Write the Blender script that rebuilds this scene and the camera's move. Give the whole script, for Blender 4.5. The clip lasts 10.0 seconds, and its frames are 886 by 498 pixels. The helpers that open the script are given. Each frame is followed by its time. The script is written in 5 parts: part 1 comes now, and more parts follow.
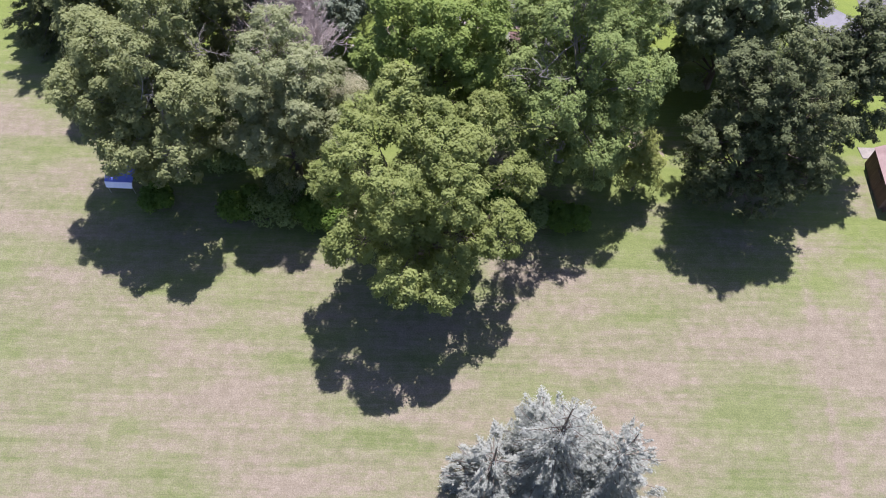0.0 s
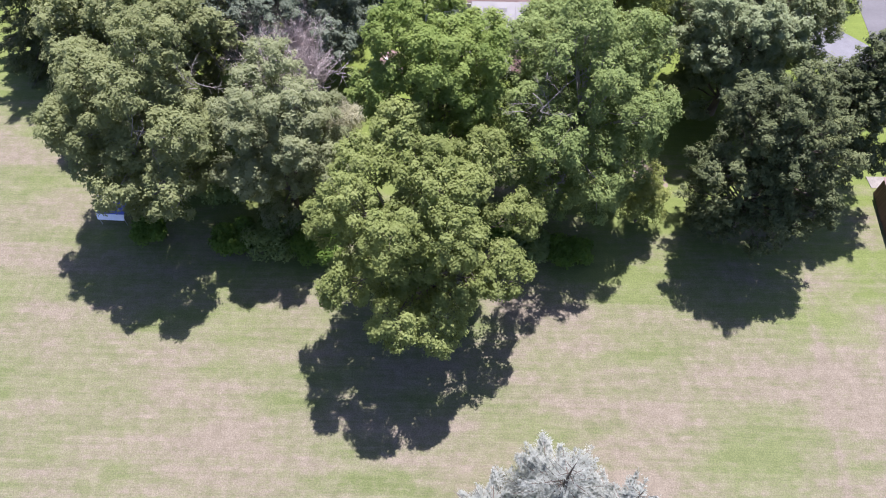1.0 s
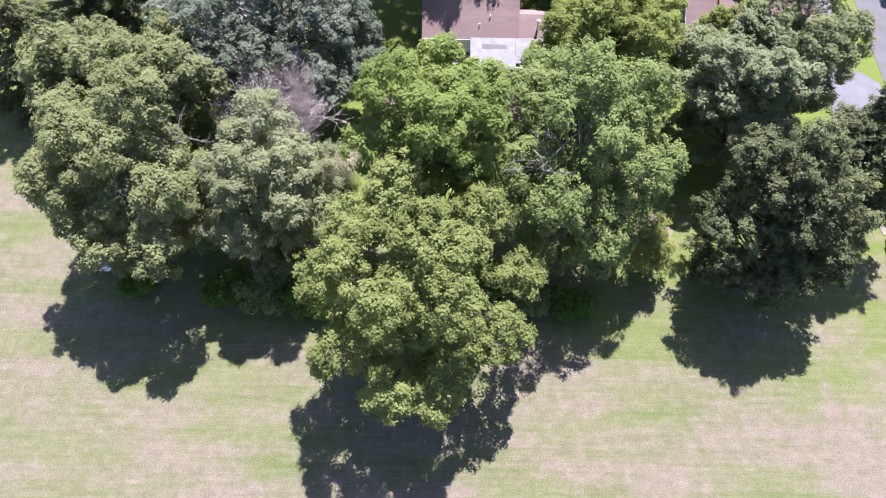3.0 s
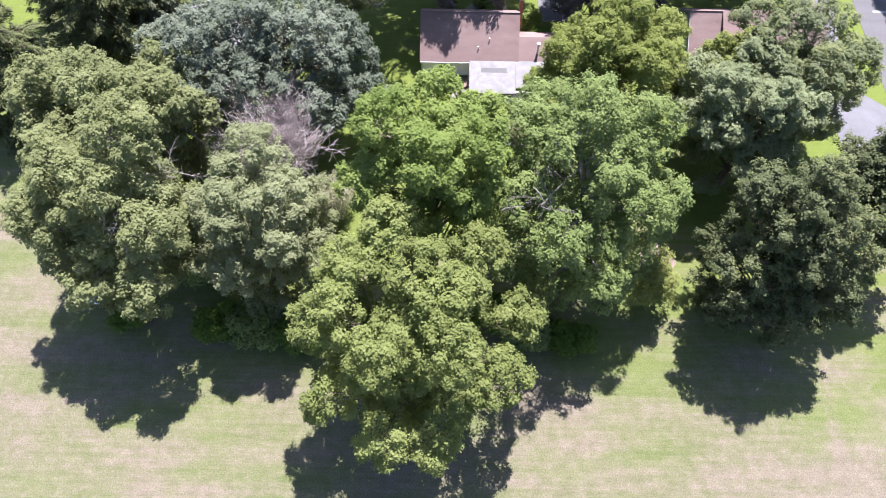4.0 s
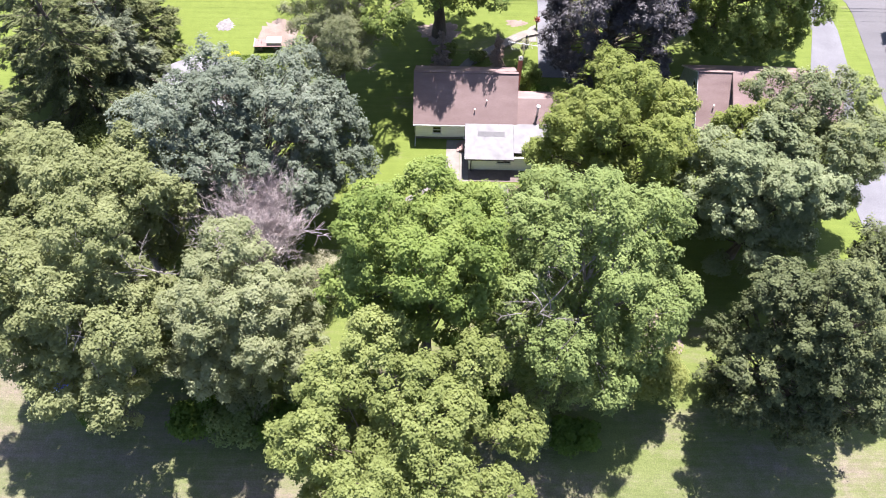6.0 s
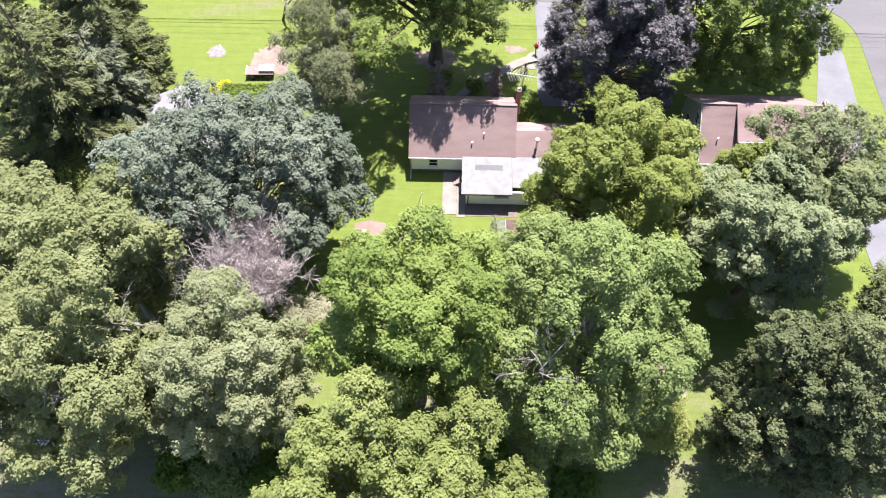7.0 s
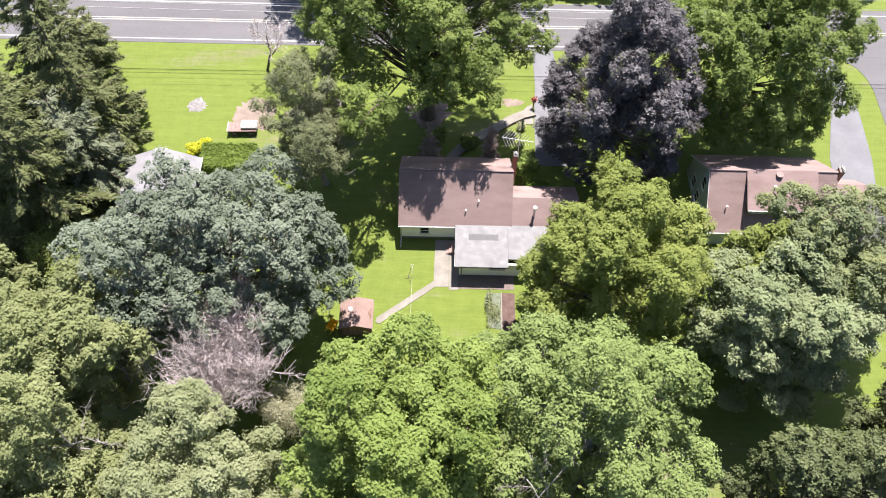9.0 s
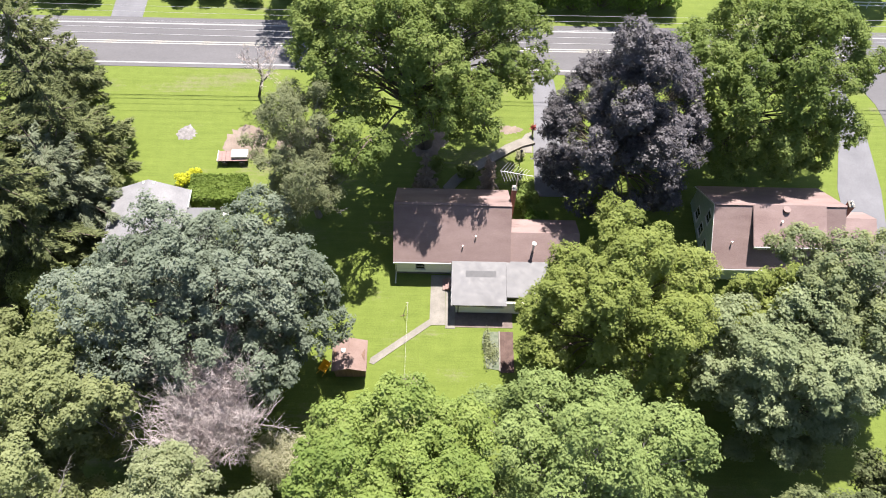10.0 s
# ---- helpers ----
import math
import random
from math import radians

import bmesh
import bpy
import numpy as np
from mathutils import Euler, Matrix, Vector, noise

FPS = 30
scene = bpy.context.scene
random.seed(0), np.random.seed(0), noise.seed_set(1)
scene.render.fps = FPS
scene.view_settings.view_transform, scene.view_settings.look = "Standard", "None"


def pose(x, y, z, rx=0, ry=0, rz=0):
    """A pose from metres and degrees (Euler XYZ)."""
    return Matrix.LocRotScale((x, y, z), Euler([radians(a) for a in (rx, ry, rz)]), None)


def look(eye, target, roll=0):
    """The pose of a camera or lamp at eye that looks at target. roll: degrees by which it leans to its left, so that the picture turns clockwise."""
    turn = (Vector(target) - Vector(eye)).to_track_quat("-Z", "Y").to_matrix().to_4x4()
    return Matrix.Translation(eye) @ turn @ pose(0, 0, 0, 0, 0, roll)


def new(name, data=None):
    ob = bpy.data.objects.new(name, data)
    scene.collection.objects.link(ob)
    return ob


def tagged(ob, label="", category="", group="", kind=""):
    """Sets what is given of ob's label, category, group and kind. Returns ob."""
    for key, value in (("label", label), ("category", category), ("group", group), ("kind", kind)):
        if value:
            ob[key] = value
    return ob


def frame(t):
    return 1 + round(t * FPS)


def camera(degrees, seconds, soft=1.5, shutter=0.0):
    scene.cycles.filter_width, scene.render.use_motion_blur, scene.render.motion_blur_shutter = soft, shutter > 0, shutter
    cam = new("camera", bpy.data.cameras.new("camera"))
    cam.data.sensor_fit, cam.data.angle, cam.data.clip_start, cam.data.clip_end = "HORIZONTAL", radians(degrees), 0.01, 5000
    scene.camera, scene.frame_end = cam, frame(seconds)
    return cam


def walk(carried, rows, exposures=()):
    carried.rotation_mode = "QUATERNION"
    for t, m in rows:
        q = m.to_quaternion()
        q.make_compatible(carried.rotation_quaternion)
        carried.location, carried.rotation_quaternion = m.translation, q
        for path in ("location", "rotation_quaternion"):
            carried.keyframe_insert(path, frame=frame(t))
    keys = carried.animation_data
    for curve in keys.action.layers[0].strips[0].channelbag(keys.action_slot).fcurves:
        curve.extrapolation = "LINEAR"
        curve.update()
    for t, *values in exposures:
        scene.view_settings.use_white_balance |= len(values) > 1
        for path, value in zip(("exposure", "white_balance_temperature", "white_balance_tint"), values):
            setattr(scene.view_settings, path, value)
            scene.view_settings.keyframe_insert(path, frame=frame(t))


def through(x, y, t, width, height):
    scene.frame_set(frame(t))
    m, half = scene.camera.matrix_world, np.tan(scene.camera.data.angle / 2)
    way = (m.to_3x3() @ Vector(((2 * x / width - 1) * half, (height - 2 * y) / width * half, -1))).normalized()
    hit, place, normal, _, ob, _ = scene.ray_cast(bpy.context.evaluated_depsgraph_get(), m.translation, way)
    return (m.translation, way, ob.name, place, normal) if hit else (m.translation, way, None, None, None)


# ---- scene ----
cam = camera(59.74, 10.0, soft=1.0)
PATH = [
    (0, (0.000, -0.000, 67.163), (0.150, 30.818, 15.683), 1.41),
    (0.5, (0.100, 2.143, 67.294), (0.196, 32.928, 15.794), 1.33),
    (1, (0.187, 3.912, 67.416), (0.237, 34.676, 15.903), 1.25),
    (1.5, (0.264, 5.449, 67.527), (0.275, 36.204, 16.008), 1.19),
    (2, (0.336, 6.832, 67.628), (0.316, 37.587, 16.109), 1.15),
    (2.5, (0.407, 8.172, 67.719), (0.363, 38.933, 16.204), 1.12),
    (3, (0.480, 9.603, 67.801), (0.417, 40.374, 16.292), 1.09),
    (3.5, (0.557, 11.236, 67.873), (0.481, 42.022, 16.373), 1.08),
    (4, (0.640, 13.126, 67.935), (0.556, 43.927, 16.444), 1.08),
    (4.5, (0.731, 15.258, 67.988), (0.644, 46.074, 16.506), 1.08),
    (5, (0.831, 17.561, 68.031), (0.746, 48.389, 16.557), 1.09),
    (5.5, (0.941, 19.939, 68.065), (0.860, 50.775, 16.595), 1.11),
    (6, (1.059, 22.307, 68.090), (0.987, 53.144, 16.621), 1.13),
    (6.5, (1.185, 24.622, 68.105), (1.125, 55.451, 16.632), 1.15),
    (7, (1.318, 26.884, 68.112), (1.273, 57.696, 16.628), 1.17),
    (7.5, (1.457, 29.128, 68.110), (1.428, 59.911, 16.608), 1.20),
    (8, (1.598, 31.393, 68.098), (1.587, 62.132, 16.570), 1.22),
    (8.5, (1.740, 33.687, 68.078), (1.748, 64.365, 16.514), 1.25),
    (9, (1.878, 35.976, 68.049), (1.906, 66.575, 16.438), 1.27),
    (9.5, (2.008, 38.231, 68.011), (2.056, 68.732, 16.343), 1.29),
    (10, (2.127, 40.564, 67.965), (2.194, 70.945, 16.226), 1.30),
]
EXPOSURES = [(0.0, 1.52, 5930, 27), (1.0, 1.63, 5870, 27), (2.5, 1.8, 5830, 29), (4.0, 1.92, 5960, 24), (5.5, 2.06, 6100, 24), (7.0, 2.06, 6200, 21), (8.5, 1.95, 6350, 19), (10.0, 1.78, 6450, 16)]
walk(cam, [(t, look(eye, target, roll)) for t, eye, target, roll in PATH], EXPOSURES)

# world, sun
SUN_EL, SUN_AZ = 64.0, 14.0  # degrees; azimuth from +y towards +x
world = bpy.data.worlds.new("sky")
scene.world = world
world.use_nodes = True
wn = world.node_tree
sky = wn.nodes.new("ShaderNodeTexSky")
sky.sky_type, sky.sun_disc = "NISHITA", False
sky.sun_elevation, sky.sun_rotation = radians(SUN_EL), radians(SUN_AZ)
wn.links.new(sky.outputs[0], wn.nodes["Background"].inputs[0])
wn.nodes["Background"].inputs[1].default_value = 0.068
sun_data = bpy.data.lights.new("sun", "SUN")
sun_data.energy, sun_data.angle, sun_data.color = 4.8, radians(0.6), (1.0, 0.95, 0.87)
sun = new("sun", sun_data)
sun_way = Vector((math.sin(radians(SUN_AZ)) * math.cos(radians(SUN_EL)), math.cos(radians(SUN_AZ)) * math.cos(radians(SUN_EL)), math.sin(radians(SUN_EL))))
sun.matrix_world = look(sun_way * 300, (0, 0, 0))

# ---- materials ----
def nodes_of(name, rough=0.8, metal=0.0, spec=0.5):
    m = bpy.data.materials.new(name)
    m.use_nodes = True
    t = m.node_tree
    b = t.nodes["Principled BSDF"]
    b.inputs["Roughness"].default_value = rough
    b.inputs["Metallic"].default_value = metal
    b.inputs["Specular IOR Level"].default_value = spec
    return m, t, b


def coords(t, scale=(1, 1, 1), space="Object"):
    if space == "World":
        out = t.nodes.new("ShaderNodeNewGeometry").outputs["Position"]
    else:
        out = t.nodes.new("ShaderNodeTexCoord").outputs[space]
    mp = t.nodes.new("ShaderNodeMapping")
    mp.inputs["Scale"].default_value = scale
    t.links.new(out, mp.inputs[0])
    return mp.outputs[0]


def noise_node(t, vec, scale, detail=4.0, rough=0.6):
    n = t.nodes.new("ShaderNodeTexNoise")
    n.inputs["Scale"].default_value, n.inputs["Detail"].default_value, n.inputs["Roughness"].default_value = scale, detail, rough
    t.links.new(vec, n.inputs["Vector"])
    return n.outputs["Fac"]


def ramp(t, fac, stops):
    r = t.nodes.new("ShaderNodeValToRGB")
    e = r.color_ramp.elements
    while len(e) < len(stops):
        e.new(0.5)
    for el, (p, c) in zip(e, stops):
        el.position, el.color = p, (*c, 1) if len(c) == 3 else c
    t.links.new(fac, r.inputs[0])
    return r.outputs[0]


def grey(v):
    return (v, v, v)


def mix(t, fac, a, b, how="MIX"):
    n = t.nodes.new("ShaderNodeMix")
    n.data_type, n.blend_type = "RGBA", how
    for sock, v in ((n.inputs[0], fac), (n.inputs[6], a), (n.inputs[7], b)):
        if isinstance(v, (int, float)):
            sock.default_value = v
        elif isinstance(v, tuple):
            sock.default_value = (*v, 1)
        else:
            t.links.new(v, sock)
    return n.outputs[2]


def maths(t, op, a, b=0.0):
    n = t.nodes.new("ShaderNodeMath")
    n.operation = op
    for sock, v in zip(n.inputs, (a, b)):
        if isinstance(v, (int, float)):
            sock.default_value = v
        else:
            t.links.new(v, sock)
    return n.outputs[0]


def bump(t, b, height, strength=0.4, distance=0.02):
    n = t.nodes.new("ShaderNodeBump")
    n.inputs["Strength"].default_value, n.inputs["Distance"].default_value = strength, distance
    t.links.new(height, n.inputs["Height"])
    t.links.new(n.outputs[0], b.inputs["Normal"])


def leaf_mat(name, dark, mid, light, rough=0.6, through=0.46, spec=0.12, big=0.16):
    """Leaves: hue shifts from bough to bough and from leaf to leaf, with some light passing through."""
    dark, mid, light = ([k * v for k, v in zip((1.04, 1.01, 1.03), c)] for c in (dark, mid, light))
    m, t, b = nodes_of(name, rough, 0, spec)
    bough = noise_node(t, coords(t), big, 2.0)
    fine = noise_node(t, coords(t), 0.55, 2.0)
    isl = t.nodes.new("ShaderNodeNewGeometry").outputs["Random Per Island"]
    f = maths(t, "ADD", maths(t, "MULTIPLY", bough, 0.75), maths(t, "MULTIPLY", fine, 0.35))
    f = maths(t, "ADD", f, maths(t, "MULTIPLY", maths(t, "SUBTRACT", isl, 0.5), 0.14))
    col = ramp(t, f, [(0.25, dark), (0.55, mid), (0.85, light)])
    t.links.new(col, b.inputs["Base Color"])
    tr = t.nodes.new("ShaderNodeBsdfTranslucent")
    t.links.new(mix(t, 0.35, col, (light[0] * 1.05, light[1] * 1.1, light[2] * 0.6)), tr.inputs[0])
    mx = t.nodes.new("ShaderNodeMixShader")
    mx.inputs[0].default_value = through
    t.links.new(b.outputs[0], mx.inputs[1])
    t.links.new(tr.outputs[0], mx.inputs[2])
    t.links.new(mx.outputs[0], t.nodes["Material Output"].inputs[0])
    return m


def two_tone(name, a, b_, scale, rough=0.8, spec=0.4, stretch=(1, 1, 1), bumps=0.3, fine=None, metal=0.0, space="Object"):
    """A worn surface: two colours by a coarse noise, a fine grain over it, and relief."""
    m, t, b = nodes_of(name, rough, metal, spec)
    v = coords(t, stretch, space)
    n1, n2 = noise_node(t, v, scale, 5.0), noise_node(t, v, fine or scale * 9, 3.0)
    col = ramp(t, n1, [(0.3, a), (0.7, b_)])
    col = mix(t, 0.5, col, ramp(t, n2, [(0.3, grey(0.35)), (0.7, grey(0.65))]), "OVERLAY")
    t.links.new(col, b.inputs["Base Color"])
    t.links.new(ramp(t, n2, [(0.2, grey(max(rough - 0.12, 0.05))), (0.8, grey(min(rough + 0.1, 1)))]), b.inputs["Roughness"])
    bump(t, b, n2, bumps, 0.02)
    return m


def lawn_mat():
    """Mown turf: mowing streaks along x, dry tan patches in the open field, lusher grass in the yards behind the trees."""
    m, t, b = nodes_of("lawn", 0.9, 0, 0.25)
    pos = t.nodes.new("ShaderNodeNewGeometry").outputs["Position"]
    sep = t.nodes.new("ShaderNodeSeparateXYZ")
    t.links.new(pos, sep.inputs[0])
    streak = noise_node(t, coords(t, (0.06, 0.42, 1), "World"), 1.0, 5.0, 0.62)
    patch = noise_node(t, coords(t, (0.085, 0.15, 1), "World"), 1.0, 3.0, 0.55)
    clump = noise_node(t, coords(t, (1, 1, 1), "World"), 0.9, 6.0, 0.7)
    grain = noise_node(t, coords(t, (1, 1, 1), "World"), 7.0, 4.0, 0.75)
    speck = noise_node(t, coords(t, (0.7, 1.2, 1), "World"), 2.6, 4.0, 0.7)
    thin = noise_node(t, coords(t, (0.16, 2.4, 1), "World"), 1.0, 4.0, 0.7)
    wob = noise_node(t, coords(t, (0.03, 0.03, 1), "World"), 1.0, 2.0)
    # 1 in the dry field, 0 in the yards
    field = maths(t, "ADD", maths(t, "MULTIPLY", sep.outputs[1], -1.0), maths(t, "MULTIPLY", wob, 18.0))
    west = maths(t, "MINIMUM", maths(t, "MAXIMUM", maths(t, "MULTIPLY", maths(t, "ADD", sep.outputs[0], 31.0), -2.0), 0.0), 20.0)
    field = maths(t, "ADD", field, west)
    field = ramp(t, maths(t, "MULTIPLY", maths(t, "ADD", field, 60.0), 1 / 40), [(0.15, grey(0)), (0.95, grey(1))])
    dry = maths(t, "ADD", maths(t, "MULTIPLY", patch, 1.15), maths(t, "MULTIPLY", streak, 0.75))
    dry = maths(t, "ADD", dry, maths(t, "MULTIPLY", clump, 0.32))
    dry = maths(t, "ADD", dry, maths(t, "MULTIPLY", thin, 0.4))
    dry = maths(t, "ADD", dry, maths(t, "MULTIPLY", maths(t, "SUBTRACT", speck, 0.5), 0.45))
    dry = maths(t, "ADD", dry, maths(t, "MULTIPLY", field, 0.32))
    # two faint worn wheel tracks across the field
    for at, skew in ((34.3, 0.058), (37.3, 0.155)):
        line = maths(t, "ADD", maths(t, "MULTIPLY", sep.outputs[1], skew), at)
        off = maths(t, "ADD", maths(t, "SUBTRACT", sep.outputs[0], line), maths(t, "MULTIPLY", maths(t, "SUBTRACT", clump, 0.5), 1.6))
        worn = ramp(t, maths(t, "ABSOLUTE", off), [(0.1, grey(1)), (0.9, grey(0))])
        dry = maths(t, "ADD", dry, maths(t, "MULTIPLY", maths(t, "MULTIPLY", worn, field), 0.16))
    tan = ramp(t, maths(t, "MULTIPLY", dry, 0.5), [(0.70, grey(0)), (0.80, grey(0.5)), (0.89, grey(1))])
    lush = ramp(t, maths(t, "ADD", maths(t, "MULTIPLY", clump, 0.6), maths(t, "MULTIPLY", thin, 0.4)), [(0.3, (0.076, 0.106, 0.016)), (0.7, (0.107, 0.14, 0.025))])
    pale = ramp(t, maths(t, "ADD", maths(t, "MULTIPLY", streak, 0.5), maths(t, "MULTIPLY", clump, 0.5)), [(0.36, (0.074, 0.090, 0.032)), (0.62, (0.106, 0.121, 0.05))])
    grass = mix(t, field, lush, pale)
    straw = ramp(t, clump, [(0.3, (0.108, 0.092, 0.066)), (0.7, (0.156, 0.132, 0.102))])
    col = mix(t, maths(t, "MULTIPLY", tan, 0.95), grass, straw)
    col = mix(t, maths(t, "ADD", maths(t, "MULTIPLY", field, 0.35), 0.4), col, ramp(t, maths(t, "ADD", maths(t, "MULTIPLY", grain, 0.8), maths(t, "MULTIPLY", thin, 0.2)), [(0.36, grey(0.31)), (0.64, grey(0.67))]), "OVERLAY")
    t.links.new(col, b.inputs["Base Color"])
    bump(t, b, grain, 0.6, 0.06)
    return m


LAWN = lawn_mat()
BARK = two_tone("bark", (0.06, 0.048, 0.038), (0.15, 0.125, 0.10), 1.5, 0.9, 0.2, (1, 1, 0.3), 0.8, 9)
BARK_GREY = two_tone("grey_bark", (0.13, 0.12, 0.11), (0.27, 0.25, 0.235), 1.5, 0.9, 0.2, (1, 1, 0.3), 0.6, 9)
DEADWOOD = two_tone("dead_twigs", (0.36, 0.31, 0.30), (0.56, 0.50, 0.49), 0.5, 0.9, 0.2, (1, 1, 1), 0.2, 5)
LEAF_OAK = leaf_mat("oak_leaf", (0.105, 0.138, 0.042), (0.172, 0.213, 0.066), (0.262, 0.31, 0.11))
LEAF_ASH = leaf_mat("grey_green_leaf", (0.088, 0.126, 0.04), (0.146, 0.198, 0.066), (0.218, 0.278, 0.1), 0.65, 0.34, spec=0.06)
LEAF_BRIGHT = leaf_mat("bright_leaf", (0.089, 0.141, 0.033), (0.157, 0.22, 0.055), (0.246, 0.31, 0.09))
LEAF_PALE = leaf_mat("pale_leaf", (0.136, 0.162, 0.082), (0.218, 0.251, 0.13), (0.318, 0.351, 0.202))
LEAF_BLUE = leaf_mat("blue_green_leaf", (0.062, 0.083, 0.056), (0.116, 0.145, 0.1), (0.216, 0.252, 0.186), 0.6, 0.26)
LEAF_STREET = leaf_mat("street_oak_leaf", (0.066, 0.104, 0.026), (0.125, 0.175, 0.045), (0.222, 0.276, 0.084))
LEAF_TEAL = leaf_mat("teal_maple_leaf", (0.098, 0.131, 0.062), (0.18, 0.221, 0.112), (0.28, 0.324, 0.182), 0.6, 0.36)
LEAF_ROUND = leaf_mat("round_tree_leaf", (0.102, 0.138, 0.034), (0.178, 0.222, 0.058), (0.276, 0.316, 0.096))
LEAF_WILLOW = leaf_mat("field_maple_leaf", (0.114, 0.138, 0.06), (0.18, 0.211, 0.09), (0.262, 0.297, 0.142))
LEAF_PURPLE = leaf_mat("copper_beech_leaf", (0.024, 0.023, 0.0245), (0.048, 0.0455, 0.049), (0.102, 0.097, 0.104), 0.55, 0.1, 0.4)
LEAF_DARK = leaf_mat("spruce_needles", (0.03, 0.042, 0.02), (0.068, 0.086, 0.035), (0.17, 0.198, 0.082), 0.6, 0.14)
LEAF_SPRUCE = leaf_mat("norway_spruce_needles", (0.047, 0.06, 0.026), (0.098, 0.118, 0.047), (0.2, 0.226, 0.092), 0.6, 0.24)
LEAF_FIR = leaf_mat("blue_green_needles", (0.075, 0.092, 0.056), (0.13, 0.155, 0.095), (0.205, 0.232, 0.148), 0.6, 0.24)
LEAF_SILVER = leaf_mat("blue_spruce_needles", (0.15, 0.17, 0.145), (0.225, 0.25, 0.215), (0.30, 0.325, 0.29), 0.6, 0.3)
LEAF_THIN = leaf_mat("sparse_grey_leaf", (0.095, 0.115, 0.055), (0.15, 0.172, 0.088), (0.228, 0.248, 0.142))
LEAF_MIXED = leaf_mat("yellowing_maple_leaf", (0.092, 0.126, 0.066), (0.168, 0.205, 0.105), (0.275, 0.305, 0.115), big=0.3)
LEAF_YELLOW = leaf_mat("yellowing_leaf", (0.14, 0.175, 0.045), (0.21, 0.245, 0.075), (0.29, 0.315, 0.12))
LEAF_BROWN = leaf_mat("browned_needles", (0.14, 0.105, 0.075), (0.24, 0.195, 0.15), (0.36, 0.31, 0.26), 0.8, 0.08, 0.2)
LEAF_CLIPPED = leaf_mat("clipped_hedge_leaf", (0.10, 0.155, 0.03), (0.15, 0.215, 0.045), (0.2, 0.275, 0.07))
LEAF_HEDGE = leaf_mat("hedge_leaf", (0.06, 0.11, 0.02), (0.10, 0.17, 0.03), (0.15, 0.22, 0.05))
LEAF_GOLD = leaf_mat("golden_leaf", (0.3, 0.33, 0.02), (0.48, 0.5, 0.04), (0.6, 0.6, 0.08))
LEAF_SMOKE = leaf_mat("flowering_leaf", (0.26, 0.27, 0.17), (0.34, 0.345, 0.23), (0.42, 0.41, 0.3), 0.7, 0.5)
ROOF_BROWN = two_tone("brown_shingles", (0.155, 0.110, 0.102), (0.215, 0.160, 0.150), 0.45, 0.92, 0.2, (0.5, 1.6, 1.6), 0.5, 14)
ROOF_WHITE = two_tone("white_membrane", (0.07, 0.071, 0.075), (0.097, 0.098, 0.103), 0.35, 0.6, 0.4, (1, 1, 1), 0.05, 1.6)
ROOF_WORN = two_tone("worn_membrane", (0.062, 0.063, 0.066), (0.084, 0.085, 0.089), 0.9, 0.7, 0.3, (1, 1, 1), 0.1, 3.0)
ROOF_GREY = two_tone("grey_shingles", (0.150, 0.150, 0.156), (0.208, 0.208, 0.214), 0.5, 0.9, 0.2, (1, 1, 1), 0.4, 12)
SIDING = two_tone("cream_siding", (0.68, 0.68, 0.60), (0.8, 0.8, 0.73), 0.8, 0.7, 0.3, (0.3, 0.3, 4), 0.2, 6)
SIDING_GREEN = two_tone("green_siding", (0.27, 0.33, 0.28), (0.34, 0.40, 0.35), 0.8, 0.75, 0.3, (0.3, 0.3, 5), 0.2, 6)
TRIM = two_tone("white_trim", (0.45, 0.45, 0.44), (0.58, 0.58, 0.57), 2.0, 0.55, 0.4)
BRICK = two_tone("red_brick", (0.23, 0.09, 0.065), (0.33, 0.15, 0.11), 3.0, 0.9, 0.2)
METAL = two_tone("galvanised_metal", (0.5, 0.5, 0.5), (0.68, 0.68, 0.68), 4.0, 0.35, 0.5, metal=0.8)
DARK_GAP = two_tone("dark_vent", (0.02, 0.02, 0.022), (0.05, 0.05, 0.055), 4.0, 0.5)
CONCRETE = two_tone("worn_concrete", (0.135, 0.125, 0.108), (0.19, 0.178, 0.156), 0.9, 0.9, 0.25, (1, 1, 1), 0.4, 10)
PATIO = two_tone("brown_paving", (0.10, 0.078, 0.07), (0.15, 0.122, 0.11), 1.1, 0.9, 0.25, (1, 1, 1), 0.4, 10)
PAVING = two_tone("pale_driveway", (0.096, 0.097, 0.105), (0.132, 0.133, 0.142), 0.35, 0.85, 0.3, (1, 1, 1), 0.3, 12)
ASPHALT = two_tone("weathered_asphalt", (0.076, 0.075, 0.078), (0.102, 0.100, 0.104), 0.22, 0.9, 0.3, (0.25, 1.6, 1), 0.4, 16)
LINE_PAINT = two_tone("road_paint", (0.236, 0.236, 0.233), (0.293, 0.293, 0.290), 1.2, 0.7, 0.3)
SOIL = two_tone("bare_soil", (0.135, 0.105, 0.084), (0.195, 0.16, 0.135), 0.7, 0.95, 0.15, (1, 1, 1), 0.7, 8)
MULCH = two_tone("dark_mulch", (0.056, 0.037, 0.031), (0.105, 0.071, 0.062), 1.2, 0.95, 0.15, (1, 1, 1), 0.9, 10)
GROUNDCOVER = two_tone("grey_groundcover", (0.06, 0.08, 0.05), (0.14, 0.15, 0.11), 1.6, 0.95, 0.2, (1, 1, 1), 0.9, 9)
GRAVEL = two_tone("pale_gravel", (0.10, 0.094, 0.09), (0.21, 0.2, 0.196), 2.0, 0.9, 0.2, (1, 1, 1), 0.9, 9)
